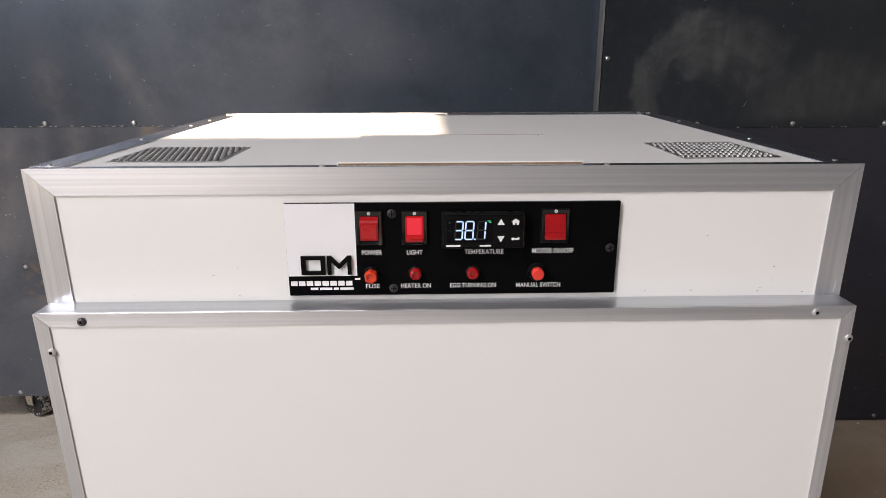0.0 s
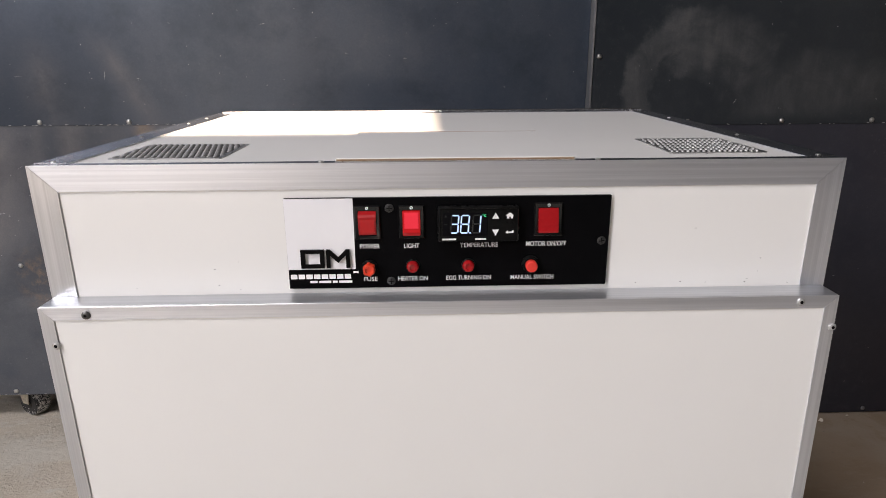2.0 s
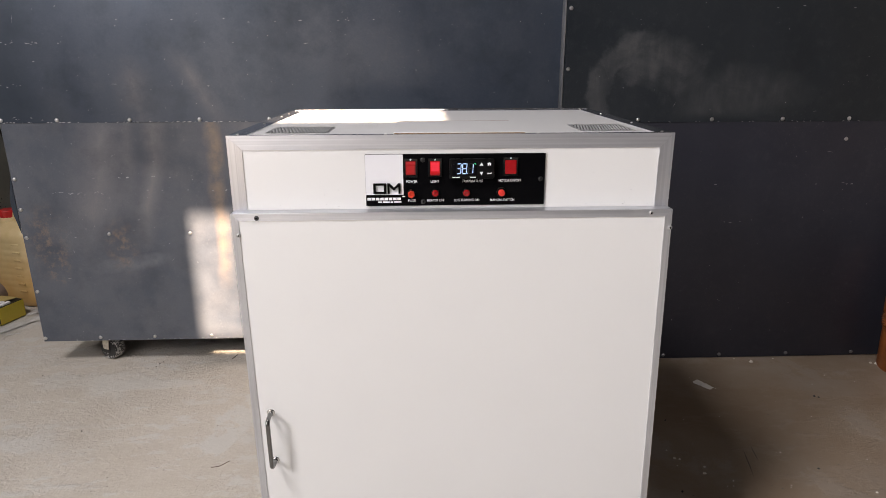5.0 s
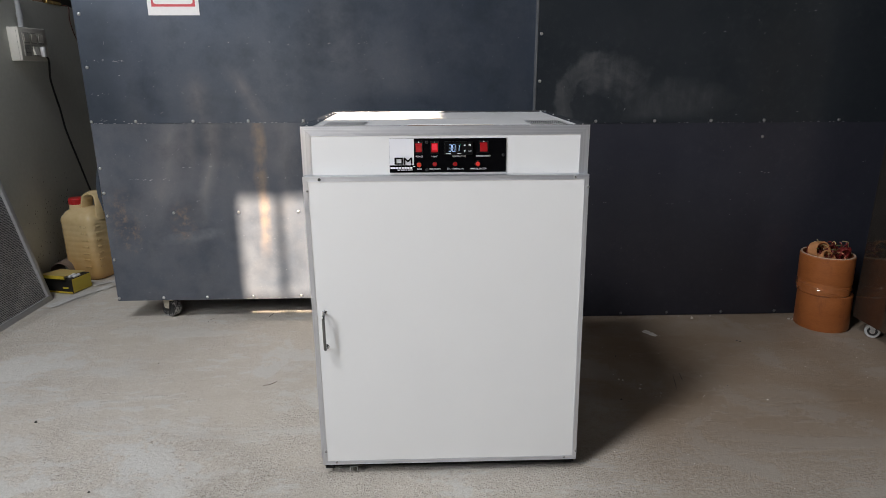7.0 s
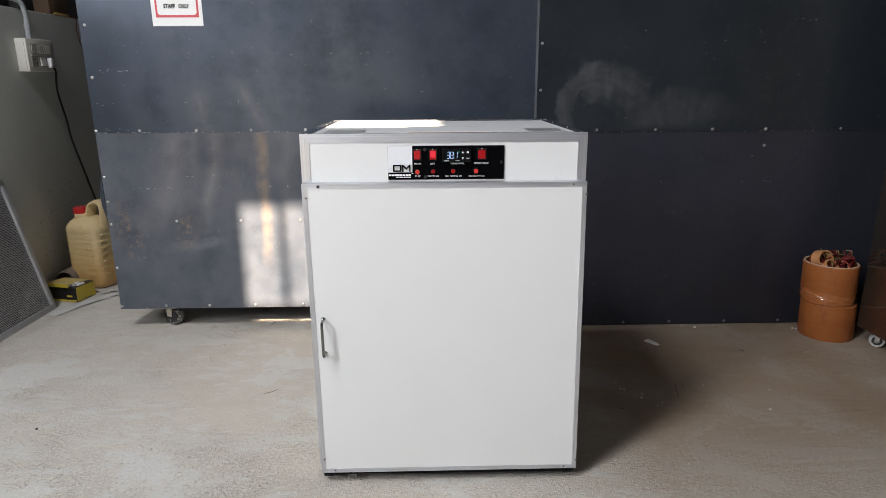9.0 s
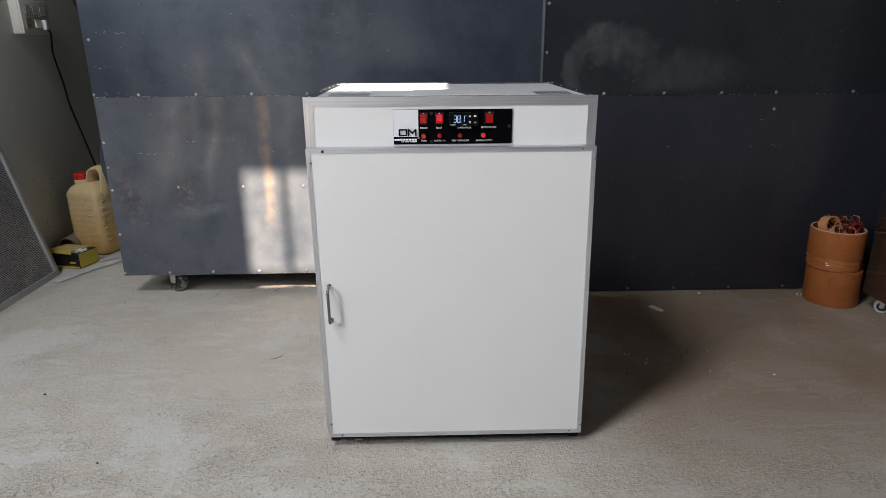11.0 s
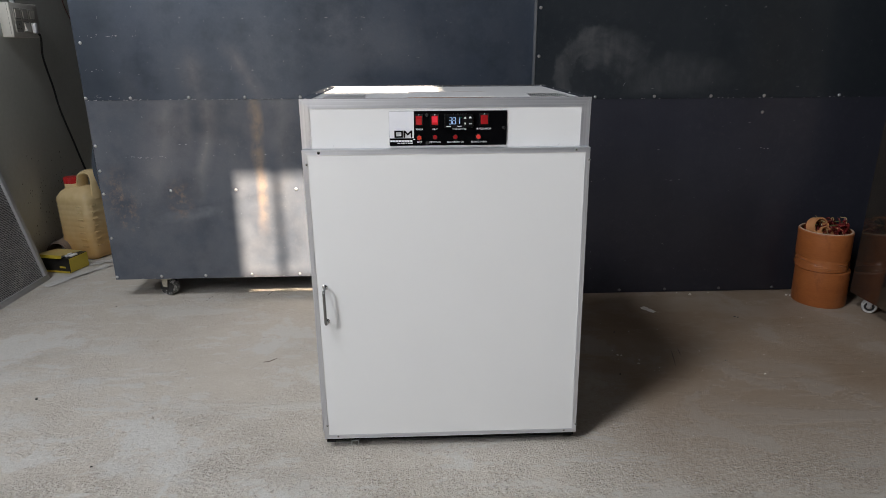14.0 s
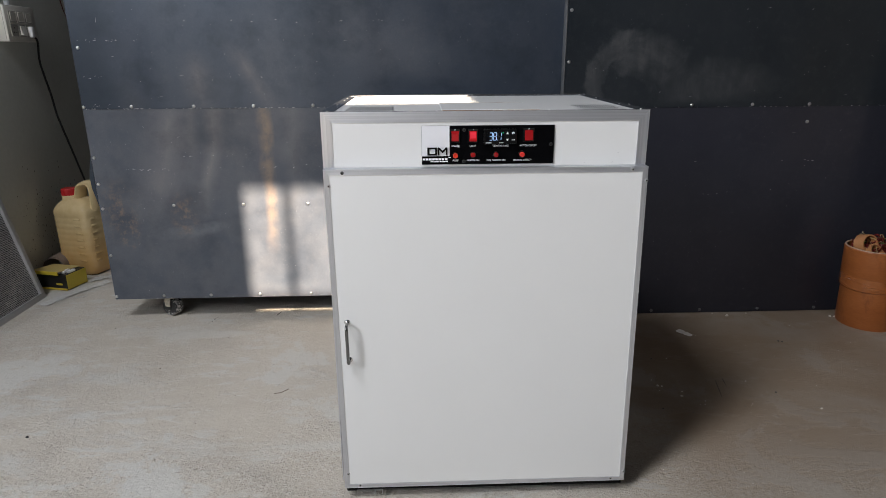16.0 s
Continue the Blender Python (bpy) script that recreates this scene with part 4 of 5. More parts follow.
for k, (x, z) in enumerate(((-0.322, 0.886), (-0.3545, 0.856), (0.345, 0.8875), (0.3795, 0.861), (-0.325, 0.044), (-0.3545, 0.081), (0.3795, 0.064), (0.345, 0.044))):
    piece("screw", SCREW_DARK if k in (0,) else SCREW, (x, YD, z), door)
hx = -0.3315
pull = part("handle", tube(bmesh.new(), smooth_line([(hx, YD + 0.003, 0.416), (hx, YD - 0.017, 0.4165), (hx, YD - 0.026, 0.421), (hx, YD - 0.0275, 0.434), (hx, YD - 0.0275, 0.499), (hx, YD - 0.026, 0.512), (hx, YD - 0.017, 0.5165), (hx, YD + 0.003, 0.517)], 6), 0.0040, 12), "handle_metal", door, "chrome bow handle")
for z in (0.416, 0.517):
    part("rosette", lathe(bmesh.new(), [(0.0075, 0.0028), (0.0075, 0.001), (0.006, 0.0), (0.0, 0.0)], (hx, YD + 0.0002, z), "y", 20), "chrome", pull)

SOCKET = finish("socket", lathe(bmesh.new(), [(0.0017, -0.0021), (0.0017, -0.0015), (0.0, -0.0015)], axis="y", n=6), "print_black", 0)
for ob in [o for o in door.children if o.name.startswith("screw")]:
    piece("socket", SOCKET, origin(ob), ob)


def rack(ob):
    """The door hangs slightly out of square: its lower edge stands a little to one side."""
    at = origin(ob)
    aside = lambda x, z: (0.0095 + 0.008 * x) * (0.8935 - z) / 0.858
    if ob.data.users > 1:
        if ob.parent == door:
            ob.location.x += aside(at.x, at.z)
    else:
        for v in ob.data.vertices:
            v.co.x += aside(v.co.x + at.x, v.co.z + at.z)


for ob in (door, *door.children_recursive):
    rack(ob)

# feet and base
for xs, inner in ((X0 + 0.009, 1), (X1 - 0.034, -1)):
    for ys in (YF + 0.004, YB - 0.05):
        bm = cube(xs, xs + 0.042, ys, ys + 0.045, 0.0, ZB + 0.001, 0.003)
        for v in bm.verts:
            if v.co.z < 0.01 and (v.co.x - xs - 0.021) * inner > 0:
                v.co.x -= inner * 0.014
        part("foot", bm, "rubber", inc, "black rubber foot")
part("base_rail", cube(X0 + 0.055, X1 - 0.040, YF + 0.012, YB - 0.055, 0.020, ZB), "rubber", inc)
# black strip added in place of the shadow in the gap below the door
bm = bmesh.new()
prism(bm, [(X0 + 0.018, ZB - 0.0004), (X0 + 0.018, 0.0275), (X0 + 0.12, 0.0285), (0.0, 0.0255), (X1 - 0.10, 0.0250), (X1 + 0.004, 0.0245), (X1 + 0.004, ZB - 0.0004)], YD + 0.004, YF + 0.003)
part("skirting", bm, "plastic_black", inc, "black strip standing in for the shaded gap under the door", 0)
bm = cube(-0.2815, -0.2797, 0.558, 0.570, 0.009, 0.0230)
box(bm, -0.2608, -0.2590, 0.558, 0.570, 0.009, 0.0230)
box(bm, -0.2795, -0.2610, 0.558, 0.570, 0.0212, 0.0230)
part("floor_clip", bm, "vent_metal", inc, "small steel bracket under the base")

# small scuffs on the fascia
rng = random.Random(17)
bm = bmesh.new()
for k in range(14):
    x, z = rng.choice((rng.uniform(-0.33, -0.15), rng.uniform(0.18, 0.35))), rng.uniform(0.896, 0.985 if k < 6 else 0.903)
    a, b = rng.uniform(0.0006, 0.0014), rng.uniform(0.00015, 0.0003)
    prism(bm, [(x - a, z), (x, z - b), (x + a, z + b * 0.6), (x, z + b)], YF + 0.0011, YF + 0.0014)
ob = part("scuff", bm, "paint_spot", body, smooth=0)
ob["kind"] = "stuff"

# fascia: control panel
PY = 0.5775
panel = part("control_panel", cube(-0.1405, 0.165, PY, YF + 0.0024, 0.8985, 0.9870, 0.0006, 1), "acrylic_black", inc, "glossy black and white acrylic control panel")
part("white_field", cube(-0.1402, -0.0765, PY - 0.0005, PY - 0.0001, 0.9180, 0.9867), "acrylic_white", panel)
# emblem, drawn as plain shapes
bm = bmesh.new()
box(bm, -0.1275, -0.1235, PY - 0.0030, PY - 0.0006, 0.920, 0.938)
box(bm, -0.1095, -0.1055, PY - 0.0030, PY - 0.0006, 0.920, 0.938)
box(bm, -0.1235, -0.1095, PY - 0.0030, PY - 0.0006, 0.920, 0.9235)
box(bm, -0.1235, -0.1095, PY - 0.0030, PY - 0.0006, 0.9345, 0.938)
part("emblem", bm, "print_black", panel, "raised black emblem", smooth=0)
bm = bmesh.new()
prism(bm, [(-0.1035, 0.920), (-0.1035, 0.938), (-0.1000, 0.938), (-0.0925, 0.9305), (-0.0850, 0.938), (-0.0815, 0.938), (-0.0815, 0.920), (-0.0850, 0.920), (-0.0850, 0.9325), (-0.0925, 0.9252), (-0.1000, 0.9325), (-0.1000, 0.920)], PY - 0.0030, PY - 0.0006)
part("emblem", bm, "print_black", panel, "raised black emblem", smooth=0)
for k in range(8):
    part("name_bar", cube(-0.1385 + k * 0.0073, -0.1385 + k * 0.0073 + 0.0060, PY - 0.0006, PY - 0.0001, 0.9085, 0.9130), "print_white", panel, smooth=0)
for x0, w in ((-0.1205, 0.007), (-0.1120, 0.0115), (-0.0990, 0.0045), (-0.0930, 0.0125)):
    part("motto_bar", cube(x0, x0 + w, PY - 0.0006, PY - 0.0001, 0.9043, 0.9065), "print_white", panel, smooth=0)
part("mark_bar", cube(-0.0790, -0.0740, PY - 0.0006, PY - 0.0001, 0.9140, 0.9158), "print_white", panel, smooth=0)

for words, x0, x1, z0, z1 in (("POWER", -0.0715, -0.0530, 0.9382, 0.9426), ("LIGHT", -0.0300, -0.0155, 0.9382, 0.9426), ("TEMPERATURE", 0.0232, 0.0592, 0.9382, 0.9426),
                              ("MOTOR ON/OFF", 0.0860, 0.1242, 0.9386, 0.9432), ("FUSE", -0.0688, -0.0560, 0.9055, 0.9098), ("HEATER ON", -0.0362, -0.0080, 0.9055, 0.9098),
                              ("EGG TURNING ON", 0.0100, 0.0530, 0.9055, 0.9098), ("MANUAL SWITCH", 0.0720, 0.1135, 0.9052, 0.9096)):
    lettering(words, x0, x1, z0, z1, PY - 0.0002, panel)


def rocker(x0, x1, z0, z1, lens, label, pressed):
    """A rocker switch: bevelled bezel with a lit red rocker."""
    bm = bmesh.new()
    outer = [(x0, z0), (x1, z0), (x1, z1), (x0, z1)]
    b = 0.0032
    inner = [(x0 + b, z0 + b), (x1 - b, z0 + b), (x1 - b, z1 - 0.0045), (x0 + b, z1 - 0.0045)]
    rings = []
    for pts, y in ((outer, PY), (outer, PY - 0.0016), ([(x0 + 0.001, z0 + 0.001), (x1 - 0.001, z0 + 0.001), (x1 - 0.001, z1 - 0.001), (x0 + 0.001, z1 - 0.001)], PY - 0.0026), (inner, PY - 0.0022), (inner, PY - 0.0002)):
        rings.append([bm.verts.new((x, y, z)) for x, z in pts])
    for r0, r1 in zip(rings, rings[1:]):
        for i in range(4):
            bm.faces.new((r0[i], r0[(i + 1) % 4], r1[(i + 1) % 4], r1[i]))
    bm.faces.new(rings[-1])
    s = part("rocker_switch", bm, "bezel", panel, label, smooth=20)
    (a0, c0), (a1, _), (_, c1), _ = inner
    a0, a1, c0, c1 = a0 + 0.0006, a1 - 0.0006, c0 + 0.0006, c1 - 0.0006
    bm = bmesh.new()
    if pressed == "top":
        cz = c0 + (c1 - c0) * 0.24
        prof = [(PY - 0.0004, c0), (PY - 0.0050, c0), (PY - 0.0062, c0 + 0.0010), (PY - 0.0046, cz), (PY - 0.0020, c1), (PY - 0.0004, c1)]
    else:
        cz = c0 + (c1 - c0) * 0.74
        prof = [(PY - 0.0004, c0), (PY - 0.0014, c0), (PY - 0.0058, cz), (PY - 0.0052, c0 + (c1 - c0) * 0.80), (PY - 0.0026, c1 - 0.0016), (PY - 0.0022, c1), (PY - 0.0004, c1)]
    va = [bm.verts.new((a0, y, z)) for y, z in prof]
    vb = [bm.verts.new((a1, y, z)) for y, z in prof]
    bm.faces.new(va)
    bm.faces.new(vb[::-1])
    for i in range(len(prof)):
        bm.faces.new((va[i], vb[i], vb[(i + 1) % len(prof)], va[(i + 1) % len(prof)]))
    bmesh.ops.bevel(bm, geom=bm.edges[:], offset=0.0004, segments=2, affect="EDGES")
    rk = part("rocker", bm, "red_off" if lens != "red_lit" else "red_dim", s, "translucent red rocker")
    if pressed == "top":
        (ya, za), (yb, zb) = (PY - 0.0046, cz), (PY - 0.0020, c1)
        u0, u1 = 0.06, 0.90
    else:
        (ya, za), (yb, zb) = (PY - 0.0014, c0), (PY - 0.0058, cz)
        u0, u1 = 0.10, 0.94
    bm = bmesh.new()
    quad = []
    for u in (u0, u1):
        quad += [(a0 + 0.0016, ya + u * (yb - ya), za + u * (zb - za)), (a1 - 0.0016, ya + u * (yb - ya), za + u * (zb - za))]
    lo = [bm.verts.new((x, y + 0.0002, z)) for x, y, z in quad]
    hi = [bm.verts.new((x, y - 0.0005, z)) for x, y, z in quad]
    bm.faces.new((hi[0], hi[1], hi[3], hi[2]))
    bm.faces.new((lo[0], lo[2], lo[3], lo[1]))
    for i, k in ((0, 1), (1, 3), (3, 2), (2, 0)):
        bm.faces.new((lo[i], lo[k], hi[k], hi[i]))
    bmesh.ops.bevel(bm, geom=bm.edges[:], offset=0.0002, segments=1, affect="EDGES")
    part("field", bm, lens, rk)
    if pressed == "top":
        part("lip", cube(a0 + 0.0003, a1 - 0.0003, PY - 0.0068, PY - 0.0056, c0 + 0.0001, c0 + 0.0032, 0.0005, 2), "red_off", s, "dark red lower lip")
    bm = lathe(bmesh.new(), [(0.0014, -0.0003), (0.0014, 0.0), (0.0008, 0.0), (0.0008, -0.0003), (0.0014, -0.0003)], ((x0 + x1) / 2, PY - 0.0026, z1 - 0.0022), "y", 14)
    part("off_mark", bm, "print_white", s)


rocker(-0.0758, -0.0516, 0.9478, 0.9800, "red_dim", "black rocker switch with a red lens, faintly lit", "bottom")
part("neon_bead", cube(-0.0640, -0.0622, PY - 0.0042, PY - 0.0032, 0.9610, 0.9650, 0.0004, 1), "neon", panel)
rocker(-0.0345, -0.0105, 0.9478, 0.9800, "red_lit", "black rocker switch with a bright lit red lens", "top")
rocker(0.0925, 0.1190, 0.9488, 0.9810, "red_off", "black rocker switch with a dark red lens", "top")

bm = cube(-0.0027, 0.0027, -0.0004, 0.0004, -0.0004, 0.0004)
box(bm, -0.0004, 0.0004, -0.00035, 0.00035, -0.0027, 0.0027)
CROSS = finish("cross_slot", bm, "print_black", 0)
PHIL = screw_mesh("panel_screw", 0.0042, 0.0012, "black_screw", slot=False)
for x, z in ((-0.0430, 0.9770), (-0.0430, 0.9052), (0.1580, 0.9430)):
    ps = piece("panel_screw", PHIL, (x, PY, z), panel)
    piece("cross_slot", CROSS, (x, PY - 0.0010, z), ps, turn=(0, 0.3 + 7 * x, 0))

# indicator lamps, fuse holder and push button
for x in (-0.0222, 0.0310):
    lamp = part("indicator_lamp", lathe(bmesh.new(), [(0.0068, 0.0), (0.0068, -0.0015), (0.0060, -0.0022), (0.0058, -0.0015), (0.0, -0.0015)], (x, PY, 0.9200), "y", 24), "plastic_black", panel, "small unlit red pilot lamp")
    part("lens", lathe(bmesh.new(), [(0.0058, -0.0015), (0.0057, -0.0040), (0.0048, -0.0058), (0.0030, -0.0062), (0.0024, -0.0050), (0.0, -0.0046)], (x, PY, 0.9200), "y", 24), "red_off", lamp)
fx, fz = -0.0632, 0.9195
fuse = part("fuse_holder", lathe(bmesh.new(), [(0.0074, 0.0), (0.0074, -0.0025), (0.0066, -0.0032), (0.0, -0.0032)], (fx, PY, fz), "y", 24), "plastic_black", panel, "orange fuse holder in a black ring")
bm = bmesh.new()
n = 24
rad = [0.0060 if (i // 2) % 2 else 0.0053 for i in range(n)]
rings = [[bm.verts.new((fx + k * rad[i] * math.cos(2 * math.pi * i / n), PY - y, fz + k * rad[i] * math.sin(2 * math.pi * i / n))) for i in range(n)] for k, y in ((1, 0.003), (1, 0.0105), (0.92, 0.0115), (0.62, 0.0115), (0.58, 0.0100))]
for r0, r1 in zip(rings, rings[1:]):
    for i in range(n):
        bm.faces.new((r0[i], r0[(i + 1) % n], r1[(i + 1) % n], r1[i]))
bm.faces.new(rings[-1])
part("cap", bm, "fuse_cap", fuse, "fluted orange cap")
button = part("push_button", lathe(bmesh.new(), [(0.0082, 0.0), (0.0082, -0.004), (0.0072, -0.0058), (0.0062, -0.0058), (0.0062, -0.004), (0.0, -0.004)], (0.0905, PY, 0.9210), "y", 28), "plastic_black", panel, "round orange-red push button in a black collar")
part("plunger", lathe(bmesh.new(), [(0.0055, -0.004), (0.0055, -0.0110), (0.0049, -0.0118), (0.0, -0.0120)], (0.0905, PY, 0.9210), "y", 28), "red_button", button)

# temperature controller
CY = PY - 0.0075
ctl = part("temperature_controller", cube(0.0020, 0.0778, CY, PY - 0.0001, 0.9452, 0.9792, 0.0020, 3), "plastic_black", panel, "black digital temperature controller with a lit display")
part("display", cube(0.0066, 0.0482, CY - 0.0003, CY + 0.0006, 0.9515, 0.9735, 0.0002, 1), "screen_black", ctl)
bm = cube(0.0030, 0.0768, CY - 0.0009, CY + 0.0004, 0.9772, 0.9780, 0.0003, 1)
box(bm, 0.0030, 0.0768, CY - 0.0009, CY + 0.0004, 0.9462, 0.9468, 0.0003, 1)
box(bm, 0.0030, 0.0038, CY - 0.0009, CY + 0.0004, 0.9469, 0.9771, 0.0003, 1)
box(bm, 0.0760, 0.0768, CY - 0.0009, CY + 0.0004, 0.9469, 0.9771, 0.0003, 1)
part("bezel", bm, "bezel", ctl)
CY -= 0.0004


def digit(x, z, w, h, lit):
    """A seven-segment figure."""
    th, lean = 0.00135, 0.0012
    segs = {"a": (0, 1, 1, 1), "d": (0, 0, 1, 0), "g": (0, 0.5, 1, 0.5), "f": (0, 0.5, 0, 1), "b": (1, 0.5, 1, 1), "e": (0, 0, 0, 0.5), "c": (1, 0, 1, 0.5)}
    for on in (False, True):
        bm = bmesh.new()
        for k, (u0, v0, u1, v1) in segs.items():
            if (k in lit) != on:
                continue
            g = 0.0003
            if v0 == v1:
                c = z + v0 * (h - th)
                pts = [(x + th / 2 + g, c + th / 2), (x + th + g, c), (x + w - th - g, c), (x + w - th / 2 - g, c + th / 2), (x + w - th - g, c + th), (x + th + g, c + th)]
            else:
                c, s, e = x + u0 * (w - th), z + v0 * (h - th) + th / 2 + g, z + v1 * (h - th) + th / 2 - g
                pts = [(c + th / 2, s), (c + th, s + th / 2), (c + th, e - th / 2), (c + th / 2, e), (c, e - th / 2), (c, s + th / 2)]
            prism(bm, [(px + (pz - z) / h * lean, pz) for px, pz in pts], CY - 0.0002, CY)
        if bm.verts:
            part("figure" if on else "unlit_figure", bm, "digit" if on else "ghost", ctl, smooth=0)
        else:
            bm.free()


digit(0.0130, 0.9538, 0.0080, 0.0180, "abgcd")
digit(0.0222, 0.9538, 0.0085, 0.0180, "abcdefg")
digit(0.0332, 0.9538, 0.0082, 0.0180, "bc")
part("decimal_point", cube(0.0313, 0.0327, CY - 0.0002, CY, 0.9538, 0.9552), "digit", ctl, smooth=0)
bm = lathe(bmesh.new(), [(0.0007, -0.0002), (0.0007, 0.0), (0.0004, 0.0), (0.0004, -0.0002), (0.0007, -0.0002)], (0.0440, CY, 0.9718), "y", 10)
for a in ((0.0450, 0.0455, 0.9698, 0.9718), (0.0455, 0.0467, 0.9714, 0.9719), (0.0455, 0.0467, 0.9697, 0.9702)):
    box(bm, a[0], a[1], CY - 0.0002, CY, a[2], a[3])
part("degree_sign", bm, "green", ctl, smooth=0)
part("status_icon", prism(bmesh.new(), [(0.0080, 0.9695), (0.0106, 0.9695), (0.0093, 0.9718)], CY - 0.0002, CY), "ghost", ctl, smooth=0)
part("status_icon", cube(0.0078, 0.0108, CY - 0.0002, CY, 0.9622, 0.9630), "ghost", ctl, smooth=0)
part("maker_bar", cube(0.0060, 0.0190, CY - 0.0002, CY + 0.0004, 0.9475, 0.9491), "print_white", ctl, smooth=0)
part("type_bar", cube(0.0365, 0.0468, CY - 0.0002, CY + 0.0004, 0.9476, 0.9490), "print_white", ctl, smooth=0)
for name, outline in (("up_key", [(0.0524, 0.9678), (0.0588, 0.9678), (0.0556, 0.9734)]), ("down_key", [(0.0524, 0.9572), (0.0556, 0.9515), (0.0588, 0.9572)]),
                      ("home_key", [(0.0661, 0.9678), (0.0681, 0.9678), (0.0681, 0.9695), (0.0696, 0.9695), (0.0696, 0.9678), (0.0716, 0.9678), (0.0716, 0.9704), (0.0728, 0.9704), (0.0688, 0.9736), (0.0649, 0.9704), (0.0661, 0.9704)]),
                      ("enter_key", [(0.0649, 0.9545), (0.0671, 0.9527), (0.0671, 0.9538), (0.0724, 0.9538), (0.0724, 0.9562), (0.0712, 0.9562), (0.0712, 0.9551), (0.0671, 0.9551), (0.0671, 0.9563)])):
    part(name, prism(bmesh.new(), outline, CY - 0.0002, CY + 0.0004), "print_white", ctl, smooth=0)


# ---- left corner ----
# STAFF ONLY notice
SY = 1.7826
sign = thing("notice_sheet", (-1.09, SY, 1.386), "white paper staff notice with a red border on the steel partition", "sign")
part("paper", cube(-1.1995, -0.986, SY - 0.0012, SY - 0.0002, 1.384, 1.67), "white_paper", sign)
part("border", cube(-1.1825, -1.001, SY - 0.0018, SY - 0.0013, 1.4185, 1.655), "sign_red", sign, "red printed border", 0)
bm = bmesh.new()
outline = []
for cx, cz, a0 in ((-1.161, 1.441, 180), (-1.0225, 1.441, 270), (-1.0225, 1.633, 0), (-1.161, 1.633, 90)):
    outline += [(cx + 0.013 * math.cos(radians(a0 + 15 * k)), cz + 0.013 * math.sin(radians(a0 + 15 * k))) for k in range(7)]
prism(bm, outline, SY - 0.0022, SY - 0.0019)
part("inner_field", bm, "white_paper", sign, smooth=0)
for word, xa, xb in (("STAFF", -1.1465, -1.0975), ("ONLY", -1.0835, -1.0380)):
    lettering(word, xa, xb, 1.4545, 1.4725, SY - 0.0023, sign, "print_black", depth=0.0005, bold=0.056)

# switch board on the wall, with conduit and cord
WX = -2.20
sb = thing("switch_board", (WX, 2.6, 1.22), "ivory plastic switch board with six modules on the wall", "switch board")
part("box", cube(WX, WX + 0.060, 2.435, 2.684, 1.213, 1.383, 0.005), "switch_box", sb)
part("cover_seam", cube(WX + 0.0470, WX + 0.0482, 2.4343, 2.4352, 1.219, 1.377), "module_grey", sb, smooth=0)
for j in range(2):
    for i in range(3):
        y0, z0 = 2.460 + i * 0.0635, 1.238 + j * 0.064
        fr = part("module", cube(WX + 0.0602, WX + 0.064, y0, y0 + 0.057, z0, z0 + 0.056, 0.002, 1), "module_grey", sb)
        if (i, j) == (0, 0):
            for dy, dz in ((0.028, 0.040), (0.018, 0.018), (0.038, 0.018)):
                part("socket_hole", lathe(bmesh.new(), [(0.004, 0.0), (0.004, 0.0006), (0.0, 0.0006)], (WX + 0.0641, y0 + dy, z0 + dz), "x", 10), "rubber", fr)
        else:
            bm = cube(WX + 0.0642, WX + 0.067, y0 + 0.007, y0 + 0.050, z0 + 0.006, z0 + 0.050, 0.002, 1)
            if (i, j) == (1, 0):
                for v in bm.verts:
                    v.co.x += 0.010 * (z0 + 0.050 - v.co.z) / 0.044 * (1 if v.co.x > WX + 0.0655 else 0)
            part("rocker", bm, "switch_box", fr)
plug = thing("plug", (WX + 0.0645, 2.60, 1.238), "white plug in the switch board with a black cord", "plug")
part("plug_body", cube(WX + 0.0645, WX + 0.086, 2.594, 2.620, 1.234, 1.288, 0.006), "print_white", plug)
cord = smooth_line([(WX + 0.076, 2.617, 1.240), (WX + 0.072, 2.648, 1.215), (WX + 0.04, 2.690, 1.123), (WX + 0.02, 2.742, 1.043), (WX + 0.02, 2.772, 0.944), (WX + 0.02, 2.791, 0.843), (WX + 0.02, 2.818, 0.767), (WX + 0.02, 2.877, 0.627), (WX + 0.02, 2.955, 0.44), (WX + 0.03, 3.05, 0.20), (WX + 0.05, 3.12, 0.012)], 8)
part("cord", tube(bmesh.new(), cord, 0.0055, 8), "cord", plug)
conduit = solid("conduit_pipe", tube(bmesh.new(), smooth_line([(WX + 0.030, 2.520, 1.382), (WX + 0.030, 2.523, 1.45), (WX + 0.029, 2.522, 1.52), (WX + 0.024, 2.502, 1.565), (WX - 0.01, 2.455, 1.585), (WX - 0.12, 2.36, 1.588), (WX - 0.3, 2.22, 1.588)], 8), 0.0135, 14), "pvc", "grey plastic conduit bending over the wall", "pipe", at=(WX, 2.52, 1.382))
part("collar", tube(bmesh.new(), [(WX + 0.030, 2.5225, 1.436), (WX + 0.030, 2.5228, 1.458)], 0.0165, 14), "pvc", conduit)
solid("loose_wire", tube(bmesh.new(), smooth_line([(WX - 0.02, 3.03, 1.543), (WX + 0.008, 3.066, 1.535), (WX + 0.006, 3.062, 1.47), (WX + 0.006, 3.08, 1.40), (WX + 0.006, 3.118, 1.34), (WX + 0.006, 3.22, 1.22)], 8), 0.003, 6), "red_brown_cord", "thin red-brown wire hanging over the wall", "wire", at=(WX, 3.1, 1.1))
# dark splashes
rng = random.Random(11)
bm = bmesh.new()
